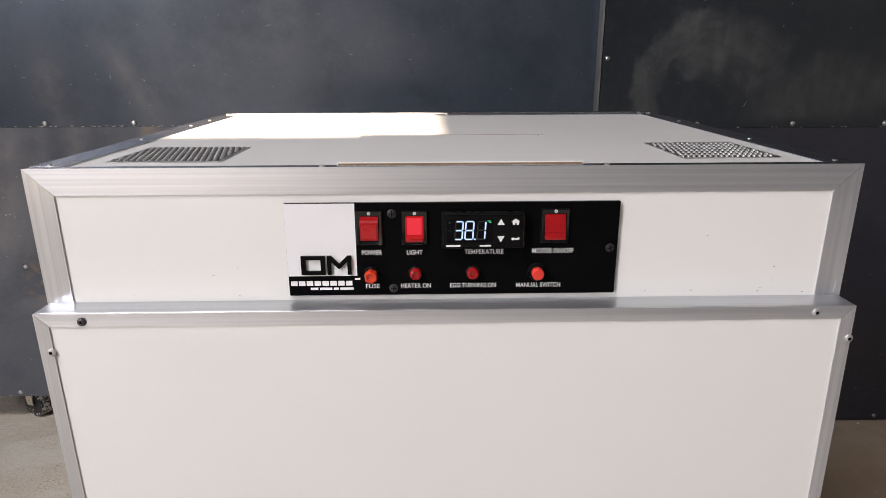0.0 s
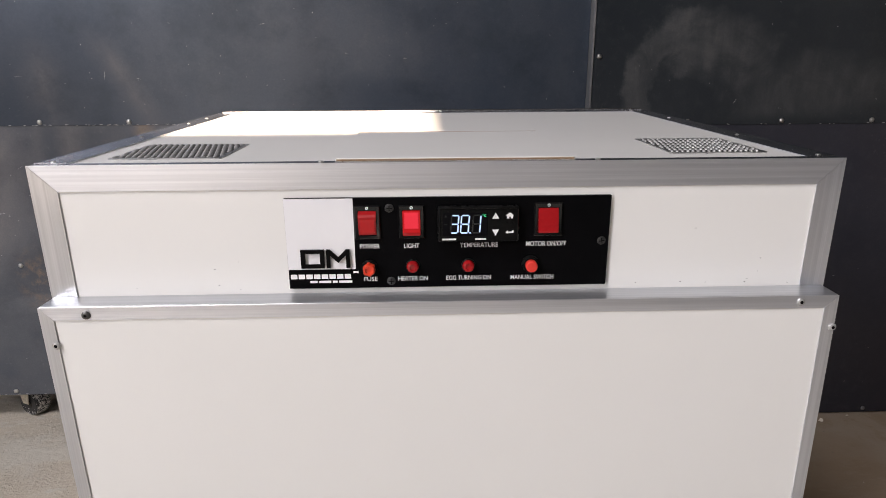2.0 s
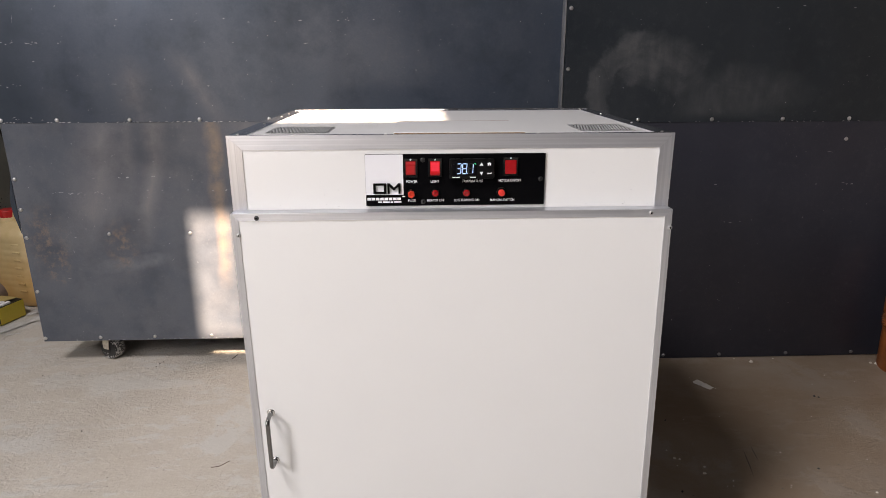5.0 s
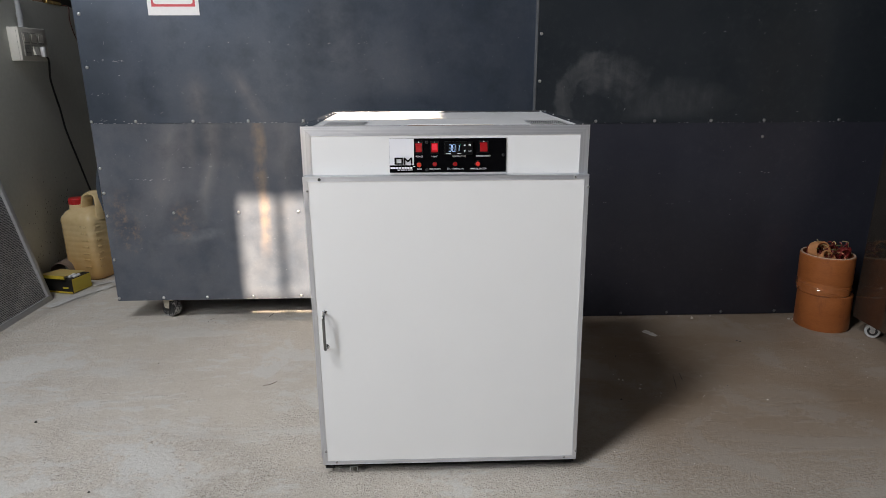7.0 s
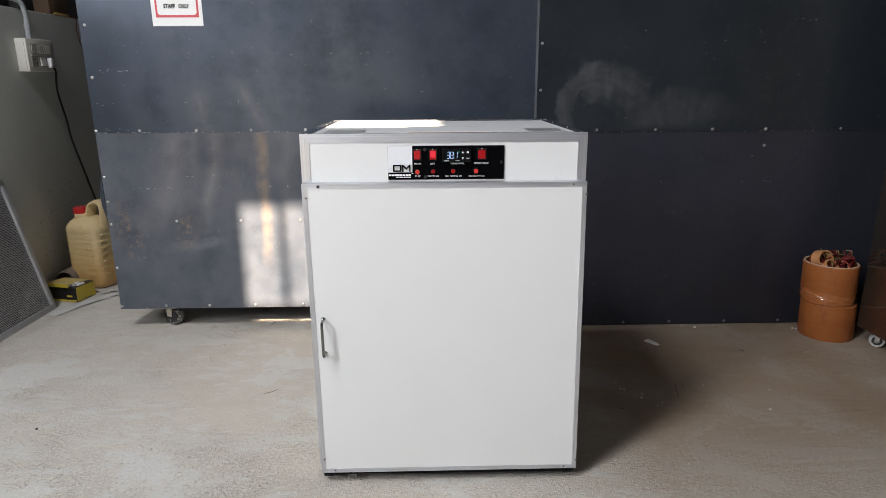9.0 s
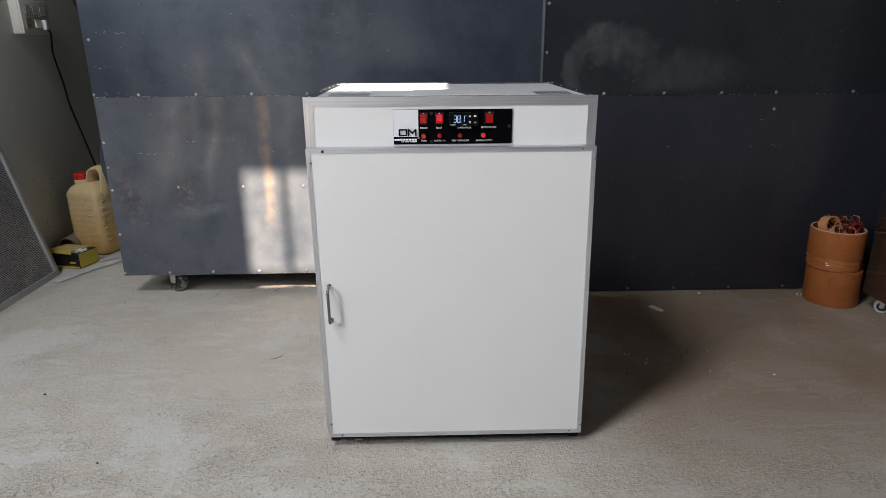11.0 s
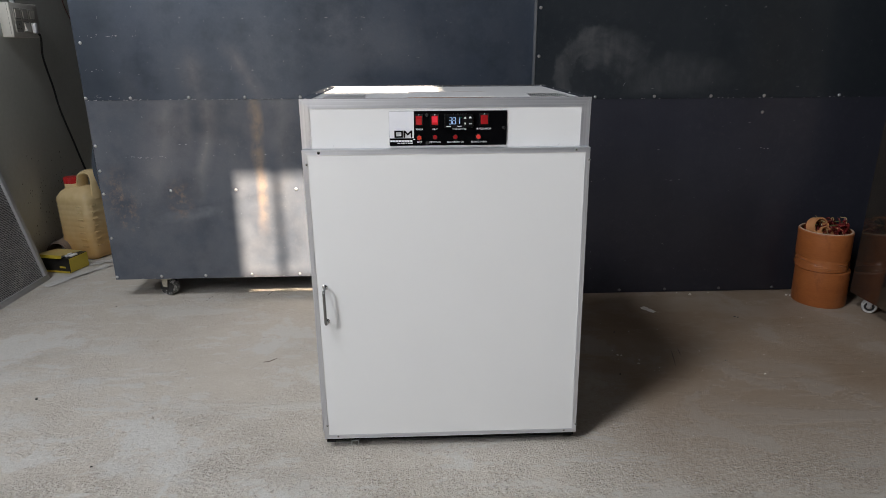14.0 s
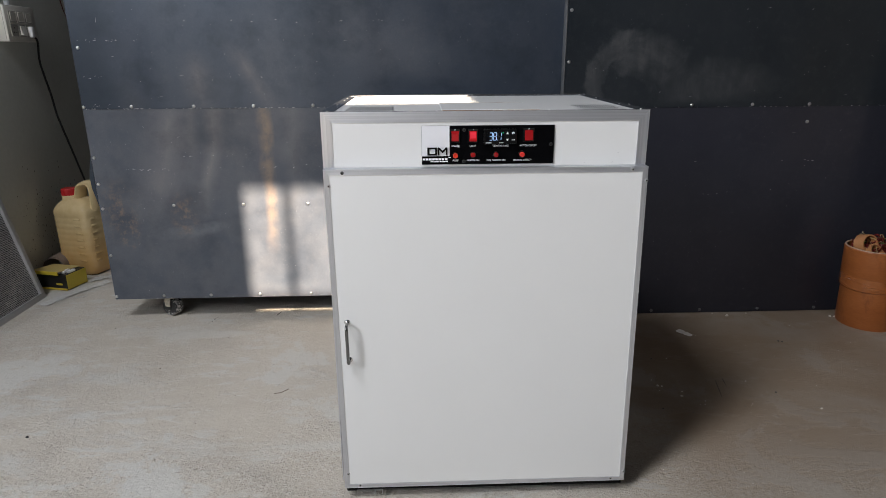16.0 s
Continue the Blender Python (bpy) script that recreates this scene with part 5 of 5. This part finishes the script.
for _ in range(300):
    y, z, r = rng.gauss(2.66, 0.17), abs(rng.gauss(0.22, 0.16)) + 0.02, rng.uniform(0.0014, 0.0050)
    if y > 3.4 or z > 0.75:
        continue
    k = rng.uniform(0.5, 1.3)
    ring = [bm.verts.new((WX + 0.0008, y + r * 0.6 * math.cos(a), z + r * k * math.sin(a) + 0.4 * r * math.cos(a))) for a in (i * math.pi / 3 for i in range(6))]
    bm.faces.new(ring)
ob = part("splash", bm, "paint_spot", bpy.data.objects["wall_west"], smooth=0)
ob["kind"] = "stuff"
# dark goods above the wall
rng = random.Random(5)
bm = bmesh.new()
for k in range(10):
    y0 = 1.7 + k * 0.19
    box(bm, WX - 0.75 + rng.uniform(-0.05, 0.05), WX - 0.20 + rng.uniform(-0.04, 0.02), y0, y0 + 0.18, 0.0, 2.1 + rng.uniform(-0.15, 0.15), 0.03)
solid("covered_stack", bm, "cloth_dark", "dark sheeted stack of goods behind the low wall", "stack", at=(WX - 0.5, 2.6, 0))
solid("wood_block", cube(WX - 0.10, WX - 0.01, 2.83, 3.03, 1.538, 1.65, 0.004), "wood_dark", "brown wooden block lying on the wall", "wood", at=(WX - 0.05, 2.93, 1.538))
solid("brass_strip", cube(WX - 0.012, WX + 0.004, 2.85, 3.0, 1.5375, 1.553, 0.003), "brass", "shiny brass strip on top of the wall", "strip", at=(WX, 2.92, 1.5375))

# leaning perforated screen
scr = thing("perforated_screen", (-2.015, 1.77, 0), "grey steel framed perforated screen leaning on the wall", "screen")
lean = Matrix.Translation((-2.012, 0, 0)) @ Matrix.Rotation(radians(-13.2), 4, "Y")


def leaned(bm):
    bmesh.ops.transform(bm, matrix=lean, verts=bm.verts)
    return bm


L = 0.705
part("sheet", leaned(cube(-0.016, -0.013, 1.48, 2.08, 0.02, L - 0.02)), "perforated", scr, smooth=0)
part("rail", leaned(cube(-0.028, 0.0, 1.43, 2.108, 0.0, 0.028, 0.002)), "frame_steel", scr)
part("rail", leaned(cube(-0.028, 0.0, 1.43, 2.108, L - 0.028, L, 0.002)), "frame_steel", scr)
part("stile", leaned(cube(-0.0275, 0.0005, 2.080, 2.1075, 0.0285, L - 0.0285, 0.002)), "frame_steel", scr)
part("stile", leaned(cube(-0.0275, 0.0005, 1.4305, 1.458, 0.0285, L - 0.0285, 0.002)), "frame_steel", scr)


def jerry_can(at, label):
    """A ribbed plastic can with a spout, a cap and a moulded handle."""
    x, y = at
    t = thing("jerry_can", (x, y, 0), label, "jerry can")
    hw, hd = 0.118, 0.10
    bm = bmesh.new()
    prof = [(0.82, 0.0), (0.95, 0.010), (1.0, 0.035), (1.0, 0.09)]
    z = 0.09
    for k in range(8):
        prof += [(1.0, z + 0.003), (0.988, z + 0.010), (0.988, z + 0.014), (1.0, z + 0.022)]
        z += 0.031
    prof += [(1.0, 0.345), (0.96, 0.362), (0.80, 0.388), (0.52, 0.412), (0.3, 0.416)]
    n = 32
    rings = []
    for s, h in prof:
        ring = []
        for i in range(n):
            a = 2 * math.pi * i / n
            c, q = math.cos(a), math.sin(a)
            e = 0.42
            ring.append(bm.verts.new((x + s * hw * math.copysign(abs(c) ** e, c), y + s * hd * math.copysign(abs(q) ** e, q), h)))
        rings.append(ring)
    for r0, r1 in zip(rings, rings[1:]):
        for i in range(n):
            bm.faces.new((r0[i], r0[(i + 1) % n], r1[(i + 1) % n], r1[i]))
    bm.faces.new(rings[0])
    bm.faces.new(rings[-1])
    part("can_body", bm, "jug", t, smooth=50)
    part("neck", lathe(bmesh.new(), [(0.040, 0.385), (0.040, 0.430), (0.036, 0.436), (0.0, 0.436)], (x - 0.038, y - 0.02, 0), "z", 24), "jug", t)
    bm = bmesh.new()
    n = 36
    rr = [0.0405 if i % 2 else 0.0385 for i in range(n)]
    rings = [[bm.verts.new((x - 0.038 + k * rr[i] * math.cos(2 * math.pi * i / n), y - 0.02 + k * rr[i] * math.sin(2 * math.pi * i / n), h)) for i in range(n)] for k, h in ((1, 0.431), (1, 0.461), (0.9, 0.466))]
    for r0, r1 in zip(rings, rings[1:]):
        for i in range(n):
            bm.faces.new((r0[i], r0[(i + 1) % n], r1[(i + 1) % n], r1[i]))
    bm.faces.new(rings[0])
    bm.faces.new(rings[-1])
    part("cap", bm, "red_cap", t, "ribbed red screw cap")
    bm = tube(bmesh.new(), smooth_line([(x + 0.008, y, 0.395), (x + 0.016, y, 0.440), (x + 0.030, y, 0.478), (x + 0.070, y, 0.497), (x + 0.104, y, 0.490), (x + 0.113, y, 0.455), (x + 0.108, y, 0.35)], 6), 0.0145, 12)
    for v in bm.verts:
        v.co.y = y + (v.co.y - y) * 2.9
    part("grip", bm, "jug", t)
    for k in range(7):
        zz = 0.084 + k * 0.0387
        part("rib", cube(x + 0.040, x + 0.080, y - hd - 0.0035, y - hd + 0.004, zz - 0.005, zz + 0.005, 0.003, 2), "jug", t)
        part("rib", cube(x + hw - 0.004, x + hw + 0.0035, y - 0.068, y - 0.036, zz - 0.005, zz + 0.005, 0.003, 2), "jug", t)
    t.rotation_euler = (0, 0, radians(-18))
    return t


jerry_can((-1.991, 2.52), "yellowed plastic jerry can with a red cap beside the wall")

# carton, roll and packing strips beside the can
ct = thing("carton", (-2.02, 2.27, 0), "black and yellow cardboard carton with an open flap", "carton")
bm = cube(-2.115, -1.925, 2.20, 2.335, 0.003, 0.085, 0.002, 1)
part("sleeve", bm, "black_card", ct)
bm = cube(-2.117, -1.955, 2.190, 2.337, 0.0, 0.0025)
for v in bm.verts:
    v.co.z += 0.0865 + (2.337 - v.co.y) * 0.10
part("lid", bm, "tan_card", ct, "open tan lid flap")
bm = cube(-2.117, -1.957, 2.1870, 2.1895, 0.086, 0.1035)
part("flap_print", bm, "yellow_card", ct)
part("end_print", cube(-1.9248, -1.9225, 2.203, 2.333, 0.006, 0.083), "yellow_card", ct)
part("base_print", cube(-2.113, -1.927, 2.1975, 2.1998, 0.004, 0.013), "yellow_card", ct)
part("word_bar", cube(-1.985, -1.950, 2.1972, 2.1996, 0.030, 0.039), "yellow_card", ct, smooth=0)
bm = bmesh.new()
for k in range(3):
    box(bm, -1.985 + k * 0.02, -1.968 + k * 0.02, 2.205 + 0.012 * k, 2.25 + 0.012 * k, 0.0852, 0.096 + 0.003 * (k % 2), 0.002, 1)
part("tissue", bm, "white_paper", ct)
ct.rotation_euler = (0, 0, radians(-14))
roll = thing("cardboard_roll", (-2.12, 2.42, 0.05), "dusty cardboard tube lying on the floor", "tube")
part("tube_wall", lathe(bmesh.new(), [(0.052, -0.05), (0.056, -0.05), (0.056, 0.09), (0.052, 0.09), (0.052, -0.05)], (-2.12, 2.44, 0.057), "y", 28), "old_tube", roll)


def strip(pts, w, h, seed, wave=0.06):
    """A crumpled strip lying on the floor."""
    rg = random.Random(seed)
    bm = bmesh.new()
    line = smooth_line(pts, 6)
    rows = []
    for i, p in enumerate(line):
        d = (line[min(i + 1, len(line) - 1)] - line[max(i - 1, 0)]).normalized()
        s = Vector((-d.y, d.x, 0))
        ww = w * rg.uniform(1 - wave, 1 + wave)
        rows.append([bm.verts.new(p + s * ww * k + Vector((0, 0, rg.uniform(0.2, 1.0) * h))) for k in (-0.5, -0.15, 0.2, 0.5)])
    for a, b in zip(rows, rows[1:]):
        for k in range(3):
            bm.faces.new((a[k], a[k + 1], b[k + 1], b[k]))
    ret = bmesh.ops.extrude_face_region(bm, geom=bm.faces[:])
    bmesh.ops.translate(bm, verts=[v for v in ret["geom"] if isinstance(v, bmesh.types.BMVert)], vec=(0, 0, -0.0012))
    lo = min(v.co.z for v in bm.verts)
    bmesh.ops.translate(bm, verts=bm.verts, vec=(0, 0, 0.0005 - lo))
    return bm


solid("packing_strip", strip([(-1.965, 1.985, 0), (-1.93, 2.08, 0), (-1.87, 2.20, 0), (-1.80, 2.31, 0)], 0.055, 0.007, 2, 0.03), "dirty_foam", "torn strip of white packing foam on the floor", "packing", at=(-1.88, 2.15, 0))
solid("packing_strip", strip([(-1.92, 2.32, 0), (-1.85, 2.37, 0), (-1.77, 2.40, 0)], 0.05, 0.009, 3, 0.04), "dirty_foam", "torn strip of white packing foam on the floor", "packing", at=(-1.85, 2.36, 0))
solid("packing_scrap", strip([(-1.87, 2.07, 0), (-1.84, 2.09, 0), (-1.81, 2.10, 0)], 0.008, 0.004, 4), "dirty_foam", "small scrap of white foam on the floor", "packing", at=(-1.84, 2.09, 0))

# ---- right corner ----
PX, PYC = 1.816, 1.612
drum = thing("cardboard_drum", (PX, PYC, 0), "brown cardboard drum of two taped tubes, full of offcuts", "drum")
R = 0.112
part("tube", lathe(bmesh.new(), [(R - 0.010, 0.0), (R, 0.0), (R + 0.002, 0.004), (R + 0.001, 0.166), (R - 0.002, 0.170), (R - 0.010, 0.170), (R - 0.010, 0.0)], (PX, PYC, 0), "z", 48), "card", drum)
up = part("tube", lathe(bmesh.new(), [(R - 0.011, 0.171), (R - 0.003, 0.171), (R - 0.001, 0.176), (R, 0.344), (R - 0.003, 0.348), (R - 0.011, 0.348), (R - 0.011, 0.171)], (PX - 0.010, PYC, 0), "z", 48), "card", drum)
part("rim", lathe(bmesh.new(), [(R - 0.011, 0.3482), (R - 0.002, 0.3482), (R - 0.003, 0.3505), (R - 0.010, 0.3505), (R - 0.011, 0.3482)], (PX - 0.010, PYC, 0), "z", 48), "card_edge", drum)
part("bottom", lathe(bmesh.new(), [(R - 0.012, 0.002), (R - 0.012, 0.262), (0.0, 0.262)], (PX - 0.010, PYC, 0), "z", 32), "black_card", drum)
rg = random.Random(8)
bm = bmesh.new()
n, m = 180, 26
wob = [rg.uniform(-1, 1) for _ in range(n)]
wob = [sum(wob[(i + q) % n] for q in range(-4, 5)) / 3 for i in range(n)]
rows = []
for j in range(m):
    row = []
    for i in range(n):
        a = 2 * math.pi * i / n
        u = j / (m - 1)
        edge = min(1.0, 4 * u, 4 * (1 - u))
        fold = math.sin(2 * math.pi * u * 6.5 + 2.2 * math.sin(3 * a + 1) + 2.5 * wob[i]) * (0.5 + 0.5 * math.sin(4 * a + 9 * u))
        rr = R + 0.0003 + edge * (0.0003 + 0.0026 * max(0.0, fold) ** 2)
        row.append(bm.verts.new((PX - 0.010 + rr * math.cos(a), PYC + rr * math.sin(a), 0.173 + 0.052 * u + 0.005 * u * math.sin(2 * a + 1))))
    rows.append(row)
for a, b in zip(rows, rows[1:]):
    for i in range(n):
        bm.faces.new((a[i], a[(i + 1) % n], b[(i + 1) % n], b[i]))
part("film_wrap", bm, "film", drum, "crumpled clear tape round the joint")

for ob in drum.children:
    for v in ob.data.vertices:
        v.co.x -= 0.034 * v.co.z


def tape_core(at, r, w, turn, label):
    """A cut cardboard ring."""
    bm = lathe(bmesh.new(), [(r - 0.006, -w / 2), (r, -w / 2), (r, w / 2), (r - 0.006, w / 2), (r - 0.006, -w / 2)], (0, 0, 0), "z", 28)
    ob = solid("cardboard_ring", bm, "core", label, "ring", "rings in the drum")
    ob.matrix_world = pose(*at, *turn)
    return ob


ring_label = "brown cardboard tape core lying in the drum"
tape_core((PX - 0.069, PYC - 0.005, 0.362), 0.042, 0.045, (74, 0, 14), ring_label)
tape_core((PX - 0.055, PYC - 0.040, 0.328), 0.040, 0.045, (52, 0, 24), ring_label)
tape_core((PX + 0.003, PYC - 0.046, 0.322), 0.038, 0.045, (60, 0, -66), ring_label)


def wire_tuft(name, mat_name, n, centre, spread, label, r, seed, rise, top=0.402):
    rg = random.Random(seed)
    bm = bmesh.new()
    for _ in range(n):
        p = Vector(centre) + Vector((rg.gauss(0, spread * 0.5), rg.gauss(0, spread * 0.4), -0.045))
        q = Vector((p.x - PX + 0.021, p.y - PYC, 0))
        if q.length > 0.08:
            p.x, p.y = PX - 0.021 + q.x * 0.08 / q.length, PYC + q.y * 0.08 / q.length
        pts = [p.copy()]
        d = Vector((rg.uniform(-1, 1), rg.uniform(-0.7, 0.7), rg.uniform(0.2, 1.0) * rise)).normalized()
        for _ in range(5):
            d = (d + Vector((rg.gauss(0, 0.5), rg.gauss(0, 0.5), rg.gauss(-0.12, 0.35)))).normalized()
            p = p + d * spread * 0.36
            p.z = min(max(p.z, 0.275), top + rg.uniform(-0.012, 0.004))
            q = Vector((p.x - PX + 0.021, p.y - PYC, 0))
            if q.length > 0.084 and p.z < 0.392:
                p.x, p.y = PX - 0.021 + q.x * 0.084 / q.length, PYC + q.y * 0.084 / q.length
            pts.append(p)
        tube(bm, smooth_line(pts, 3), r * rg.uniform(0.8, 1.2), 5)
    return solid(name, bm, mat_name, label, "wire", at=(centre[0], centre[1], 0.28), kind="stuff")


wire_tuft("wire_bundle", "red_wire", 240, (PX + 0.018, PYC + 0.015, 0.366), 0.064, "tangled dark red wire offcuts in the drum", 0.0032, 21, 0.35, 0.390)
wire_tuft("wire_bundle", "green_wire", 15, (PX + 0.028, PYC + 0.05, 0.372), 0.09, "tangled green wire offcuts in the drum", 0.0018, 22, 0.2, 0.392)
wire_tuft("wire_bundle", "straw_wire", 16, (PX + 0.055, PYC + 0.03, 0.370), 0.09, "pale straw-coloured wire ends in the drum", 0.0014, 23, 0.3, 0.394)

# brown steel cabinet on castors
CX, CYB = 1.892, 1.515
bc = thing("steel_cabinet", (2.32, 1.1, 0), "dark glossy steel cabinet on castors beside the drum", "cabinet")
part("body", cube(CX + 0.003, CX + 0.85, 0.45, CYB - 0.004, 0.080, 2.0), "sheet_glossy", bc)
part("side_sheet", cube(CX, CX + 0.0028, 0.448, CYB, 0.078, 2.0, 0.0005, 1), "sheet_glossy", bc)
caster((CX + 0.058, 1.455), 0.031, "white-wheeled castor under the dark steel cabinet", "caster_white", -0.62, "castors of the cabinet")
caster((CX + 0.050, 0.55), 0.031, "white-wheeled castor under the dark steel cabinet", "caster_white", 0.9, "castors of the cabinet")

# ---- litter on the floor ----
solid("paper_scrap", strip([(0.954, 1.559, 0), (0.972, 1.530, 0), (0.990, 1.501, 0)], 0.027, 0.005, 5, 0.10), "scrap_paper", "small scrap of white paper on the floor", "paper", at=(0.972, 1.53, 0))


def crumb(bm, x, y, r, rg):
    """An uneven crumb that lies on the floor."""
    a0, n = rg.uniform(0, 3), 6
    low = [bm.verts.new((x + r * rg.uniform(0.7, 1.3) * math.cos(a0 + k * math.pi / 3), y + r * rg.uniform(0.5, 1.0) * math.sin(a0 + k * math.pi / 3), 0.0)) for k in range(n)]
    top = [bm.verts.new((x + (v.co.x - x) * 0.6, y + (v.co.y - y) * 0.6, r * rg.uniform(0.5, 0.9))) for v in low]
    bm.faces.new(low[::-1])
    bm.faces.new(top)
    for k in range(n):
        bm.faces.new((low[k], low[(k + 1) % n], top[(k + 1) % n], top[k]))


rg = random.Random(31)
bm = bmesh.new()
for x, y, r in ((1.241, 1.705, 0.009), (0.697, 1.103, 0.005), (0.710, 1.098, 0.004), (0.755, 1.030, 0.0055), (0.768, 1.059, 0.0035), (0.689, 1.144, 0.003), (0.692, 1.069, 0.002), (0.822, 0.994, 0.003),
                (0.795, 0.972, 0.002), (0.812, 0.972, 0.002), (1.028, 1.120, 0.003), (0.974, 0.968, 0.0025), (1.266, 1.077, 0.002), (1.191, 0.930, 0.004), (1.460, 1.586, 0.0025), (1.719, 1.668, 0.009),
                (1.700, 1.676, 0.006), (1.341, 1.729, 0.004), (1.186, 1.733, 0.004), (0.808, 1.308, 0.0025)):
    crumb(bm, x, y, r, rg)
for _ in range(46):
    crumb(bm, rg.uniform(0.5, 1.95), rg.uniform(0.3, 1.70), rg.uniform(0.0008, 0.0018), rg)
for _ in range(26):
    crumb(bm, rg.uniform(-1.7, -0.4), rg.uniform(0.3, 1.75), rg.uniform(0.0008, 0.0018), rg)
solid("floor_chips", bm, "cream", "pale chips and crumbs scattered on the floor", "debris", kind="stuff", at=(1.2, 1.1, 0), smooth=0)

bm = bmesh.new()
for x, y, r in ((-1.391, 0.883, 0.0055), (-1.02, 0.50, 0.004), (-1.15, 1.32, 0.003), (0.747, 1.308, 0.004), (1.329, 1.438, 0.005), (1.340, 1.430, 0.004), (1.095, 1.039, 0.004), (0.660, 0.954, 0.004),
                (-1.085, 1.783, 0.004), (-1.089, 1.758, 0.003), (-1.078, 1.804, 0.003), (-1.052, 1.750, 0.002), (-1.491, 1.703, 0.003)):
    crumb(bm, x, y, r, rg)
solid("floor_pebbles", bm, "paint_spot", "small dark pebbles and crumbs on the floor", "debris", kind="stuff", at=(0, 0, 0), smooth=0)
solid("twig", tube(bmesh.new(), [(-0.673, 1.113, 0.0012), (-0.649, 1.117, 0.0018), (-0.627, 1.142, 0.0012)], 0.0009, 6), "wood_dark", "short brown twig on the floor", "twig", at=(-0.65, 1.12, 0))
solid("twig", tube(bmesh.new(), [(-0.812, 1.812, 0.0014), (-0.806, 1.828, 0.002), (-0.800, 1.850, 0.0014)], 0.0014, 6), "paint_spot", "short dark twig on the floor by the steel partition", "twig", at=(-0.806, 1.83, 0))
for x0, y0, x1, y1 in ((0.924, 1.141, 0.887, 1.003), (0.954, 1.151, 0.940, 1.084)):
    a, b = Vector((x0, y0, 0.0004)), Vector((x1, y1, 0.0004))
    side = (b - a).cross(Vector((0, 0, 1))).normalized() * 0.0013
    bm = bmesh.new()
    vs = [bm.verts.new(q) for q in (a, a.lerp(b, 0.3) + side, b, a.lerp(b, 0.6) - side)]
    ret = bmesh.ops.extrude_face_region(bm, geom=[bm.faces.new(vs)])
    bmesh.ops.translate(bm, verts=[v for v in ret["geom"] if isinstance(v, bmesh.types.BMVert)], vec=(0, 0, 0.0003))
    part("scratch", bm, "paint_spot", bpy.data.objects["floor"], smooth=0)
